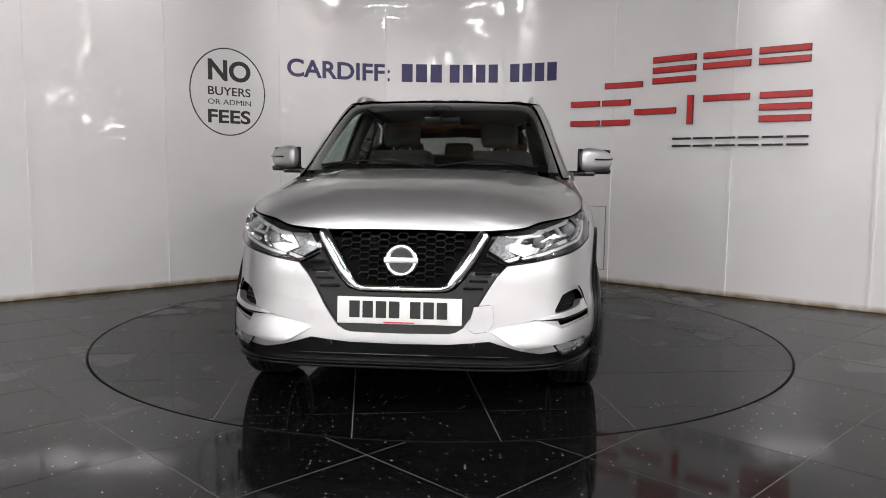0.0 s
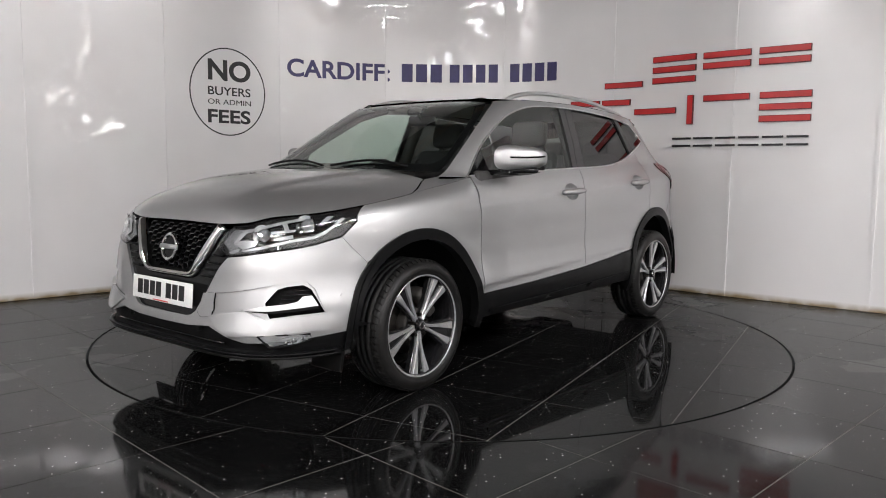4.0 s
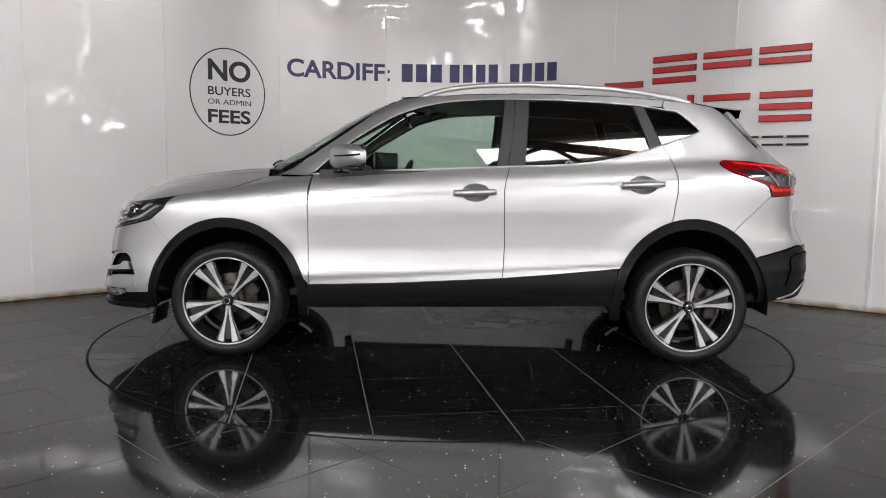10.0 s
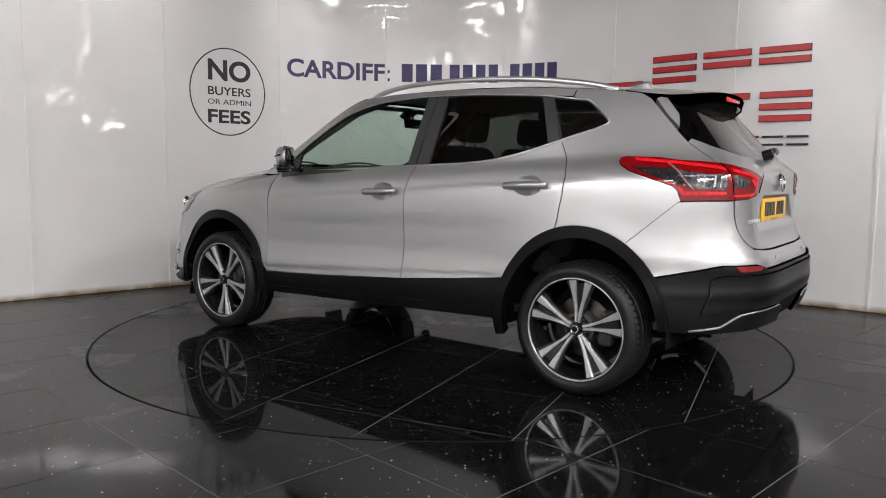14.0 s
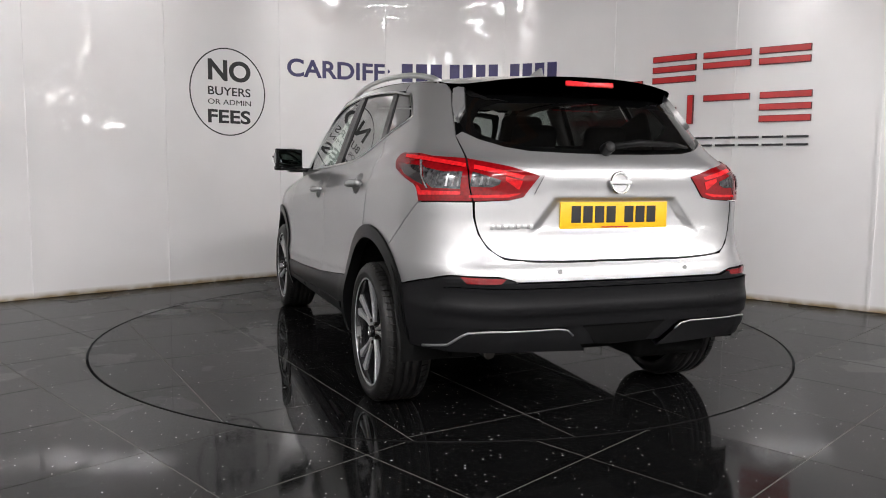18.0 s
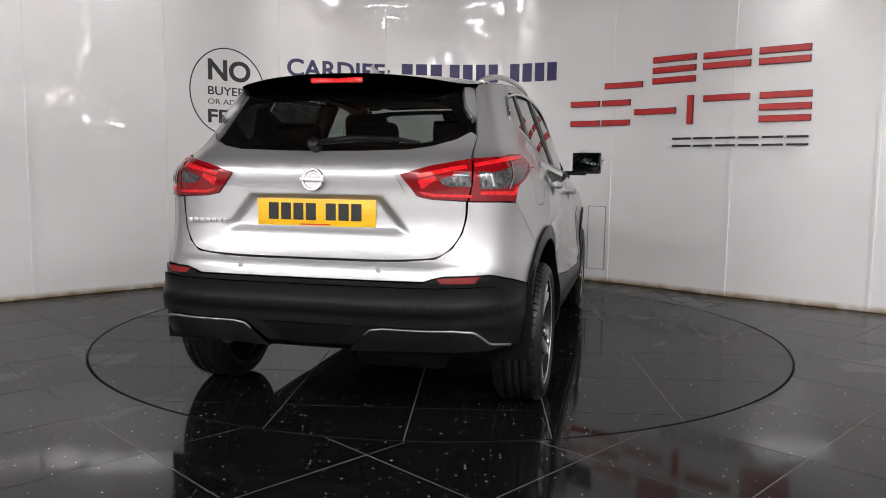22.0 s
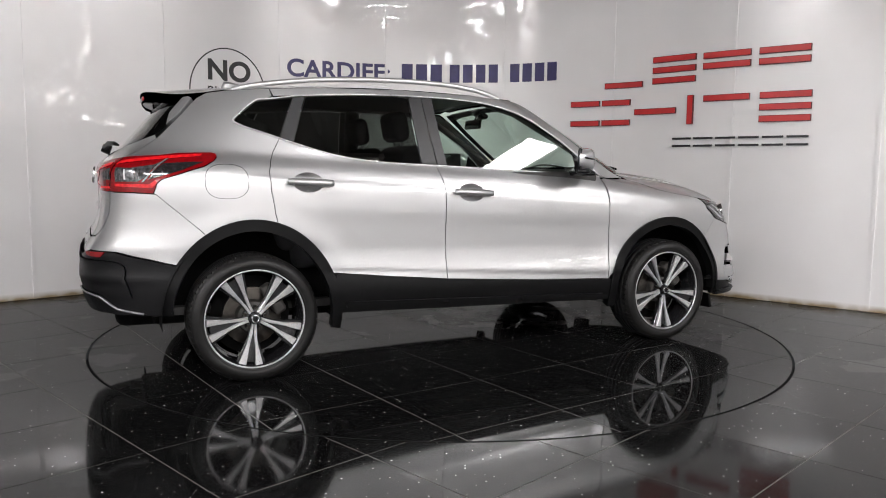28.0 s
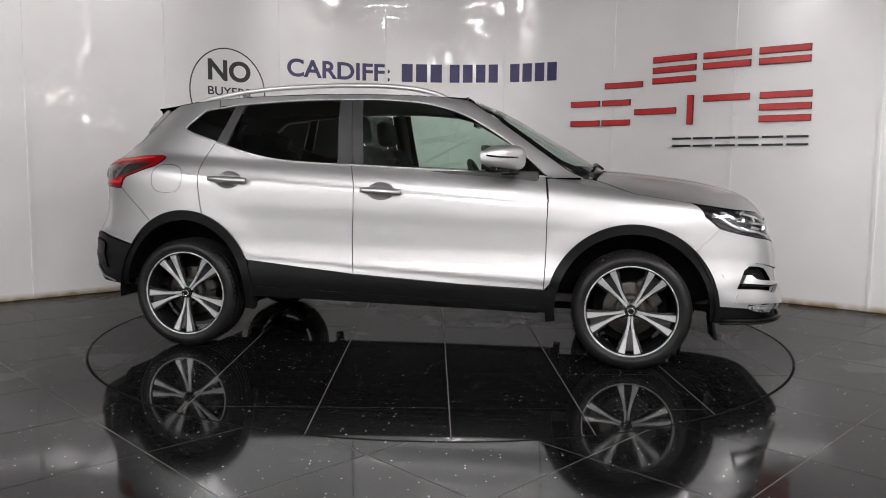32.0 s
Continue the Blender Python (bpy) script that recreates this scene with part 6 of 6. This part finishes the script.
    part("brake_bell", bm_cyl(0.09, 0.08, 0.06, pose(0, 0.015, 0, -90), 32, 0.004), CAST, w)
    c = bm_box(0.07, 0.09, 0.17, pose(-0.135, 0.0, 0.02), 0.02, 3)
    part("brake_caliper", c, CAST, w)
    return w


def build_wheels(car):
    first = wheel_parts()
    first.parent = car
    spots = [(HUB_X, 1, 36), (-HUB_X, 1, -5), (HUB_X, -1, 36), (-HUB_X, -1, 30)]
    poses = [pose(x, sg * 0.782, HUB_Z, 0, 0, 0 if sg > 0 else 180) @ pose(0, 0, 0, 0, spin, 0) for x, sg, spin in spots]
    for m in poses[1:]:
        copy_thing(first, m)
    first.matrix_basis = poses[0]


# ---------------------------------------------------------------- cabin and underside
def build_cabin(car):
    part("cabin_floor", bm_box(2.9, 1.40, 0.04, pose(-0.35, 0, 0.36)), CABIN, car, smooth=False)
    part("underbody", bm_box(3.5, 1.30, 0.10, pose(-0.05, 0, 0.335), 0.03), UNDER, car)
    part("underbody_side", bm_box(1.55, 1.62, 0.05, pose(0, 0, 0.352), 0.02), UNDER, car)
    part("engine_bay", bm_box(0.75, 1.05, 0.45, pose(1.55, 0, 0.55), 0.05), UNDER, car)
    part("boot_floor", bm_box(0.75, 1.05, 0.30, pose(-1.62, 0, 0.55), 0.03), CABIN, car)
    for x, nm in ((1.323, "front_axle"), (-1.323, "rear_axle")):
        part(nm, bm_cyl(0.045, 0.045, 1.4, pose(x, 0, 0.33, 90), 12), CAST, car)
    for sg in (1, -1):
        part("air_flap", bm_box(0.018, 0.20, 0.10, pose(1.78, sg * 0.70, 0.22, 0, -10), 0.005), BLACK_PLASTIC, car)
    dash = bm_box(0.42, 1.36, 0.26, pose(0.72, 0, 0.93), 0.07, 4)
    bm_box(0.30, 1.20, 0.05, pose(0.93, 0, 1.07, 0, 4), 0.02, 2, bm=dash)
    bm_box(0.12, 0.34, 0.08, pose(0.62, 0.36, 1.075), 0.03, 3, bm=dash)
    bm_box(0.10, 0.28, 0.20, pose(0.52, 0, 0.96, 0, -15), 0.02, 2, bm=dash)
    part("dashboard", dash, CABIN, car, "dark dashboard")
    part("centre_console", bm_box(0.95, 0.22, 0.22, pose(0.12, 0, 0.56), 0.04, 3), CABIN, car)
    # steering wheel sits on the car's right
    V, Fc = [], []
    ring = [(0.0, 0.185 * math.cos(a), 0.185 * math.sin(a)) for a in np.linspace(0, 2 * math.pi, 32, endpoint=False)]
    m = pose(0.42, -0.36, 0.98, 0, -24)
    V, Fc = tube([m @ Vector(p) for p in ring], 0.016, 8, True)
    sw = put("steering_wheel", mesh_of("steering_wheel", V, Fc, CABIN), car, "dark steering wheel")
    part("wheel_boss", bm_box(0.05, 0.16, 0.13, m, 0.03, 3), CABIN, sw)
    part("wheel_spokes", bm_box(0.02, 0.34, 0.035, m, 0.008), SATIN, sw)
    for y in (0.36, -0.36):
        seat = part("front_seat", bm_box(0.52, 0.50, 0.16, pose(0.02, y, 0.62, 0, -8), 0.06, 4), CLOTH, car, "black cloth front seat")
        b = bm_box(0.15, 0.48, 0.62, pose(-0.27, y, 0.93, 0, -14), 0.06, 4)
        bm_box(0.10, 0.10, 0.52, pose(-0.23, y - 0.2, 0.92, 0, -14), 0.045, 3, bm=b)
        bm_box(0.10, 0.10, 0.52, pose(-0.23, y + 0.2, 0.92, 0, -14), 0.045, 3, bm=b)
        part("backrest", b, CLOTH, seat)
        hr = bm_box(0.10, 0.27, 0.18, pose(-0.375, y, 1.345, 0, -10), 0.045, 4)
        part("headrest", hr, CLOTH, seat)
        ps = bm_cyl(0.007, 0.007, 0.16, pose(-0.355, y - 0.06, 1.24, 0, -12), 8)
        bm_cyl(0.007, 0.007, 0.16, pose(-0.355, y + 0.06, 1.24, 0, -12), 8, bm=ps)
        part("headrest_post", ps, CHROME, seat)
    rs = part("rear_bench", bm_box(0.50, 1.26, 0.17, pose(-0.82, 0, 0.64, 0, -6), 0.06, 4), CLOTH, car, "black cloth rear bench")
    part("backrest", bm_box(0.16, 1.24, 0.60, pose(-1.14, 0, 0.93, 0, -18), 0.06, 4), CLOTH, rs)
    for y in (0.42, 0.0, -0.42):
        part("headrest", bm_box(0.09, 0.24, 0.14, pose(-1.255, y, 1.255, 0, -14), 0.04, 4), CLOTH, rs)
    ml = bm_box(0.02, 0.23, 0.065, pose(0.34, 0.0, 1.405, 0, 8), 0.012, 3)
    bm_cyl(0.010, 0.010, 0.10, pose(0.365, 0, 1.445, 0, 30), 10, bm=ml)
    bm_box(0.09, 0.12, 0.035, pose(0.39, 0, 1.474, 0, 32), 0.015, 2, bm=ml)
    part("interior_mirror", ml, GLOSS_BLACK, car)
    # roof lining follows the roof
    rim = [(0.18, 0.0), (0.16, 0.40), (0.05, 0.54), (-0.6, 0.565), (-1.3, 0.535), (-1.48, 0.46), (-1.5, 0.0)]
    sheet("roof_lining", lambda x, y: roof(x, y) - np.array([0, 0, 0.035]), [rim + [(x, -y) for x, y in reversed(rim[1:-1])]], LINING, car, 0.08, 0, 0.0)
    for sg in (1, -1):
        V, Fc = tube([(-0.30, sg * 0.77, 1.05), (-0.32, sg * 0.70, 1.28), (-0.34, sg * 0.60, 1.49)], 0.045, 8)
        put("centre_post_trim", mesh_of("centre_post_trim", V, Fc, CABIN), car)
        V, Fc = tube([(0.93, sg * 0.70, 1.08), (0.62, sg * 0.655, 1.27), (0.32, sg * 0.60, 1.44), (0.10, sg * 0.55, 1.51)], 0.022, 8)
        put("windscreen_post_trim", mesh_of("windscreen_post_trim", V, Fc, CABIN), car)
        part("door_trim", bm_box(1.60, 0.05, 0.62, pose(0.0, sg * 0.79, 0.78), 0.02, 2), CABIN, car)
        bk = bm_box(0.26, 0.06, 0.28, pose(-1.34, sg * 0.545, 1.23, 0, 20), 0.03, 3)
        part("rear_post_trim", bk, CABIN, car)
    part("parcel_shelf", bm_box(0.62, 1.10, 0.03, pose(-1.53, 0, 1.09), 0.01), CABIN, car)


def build_car():
    car = thing("car", "silver metallic family crossover car with black lower mouldings", "car")
    car_skin(car)
    build_wheels(car)
    build_cabin(car)
    return car


car = build_car()

build_floor()


# ---------------------------------------------------------------- movement
CAR_X, CAR_Y = -0.109, 0.0138


def heading(t):
    """Degrees that the turntable has turned to, clockwise from above."""
    s = t - 16.0
    return -232.59 - 8.530 * s - 0.0415 * (s / 16) ** 2 - 1.008 * (s / 16) ** 3


def motions():
    steps = [2.0 * k for k in range(17)]
    walk(turntable, [(t, pose(0, 0, 0, 0, 0, heading(t))) for t in steps])
    walk(car, [(t, pose(0, 0, 0, 0, 0, heading(t)) @ pose(CAR_X, CAR_Y, 0)) for t in steps])


motions()
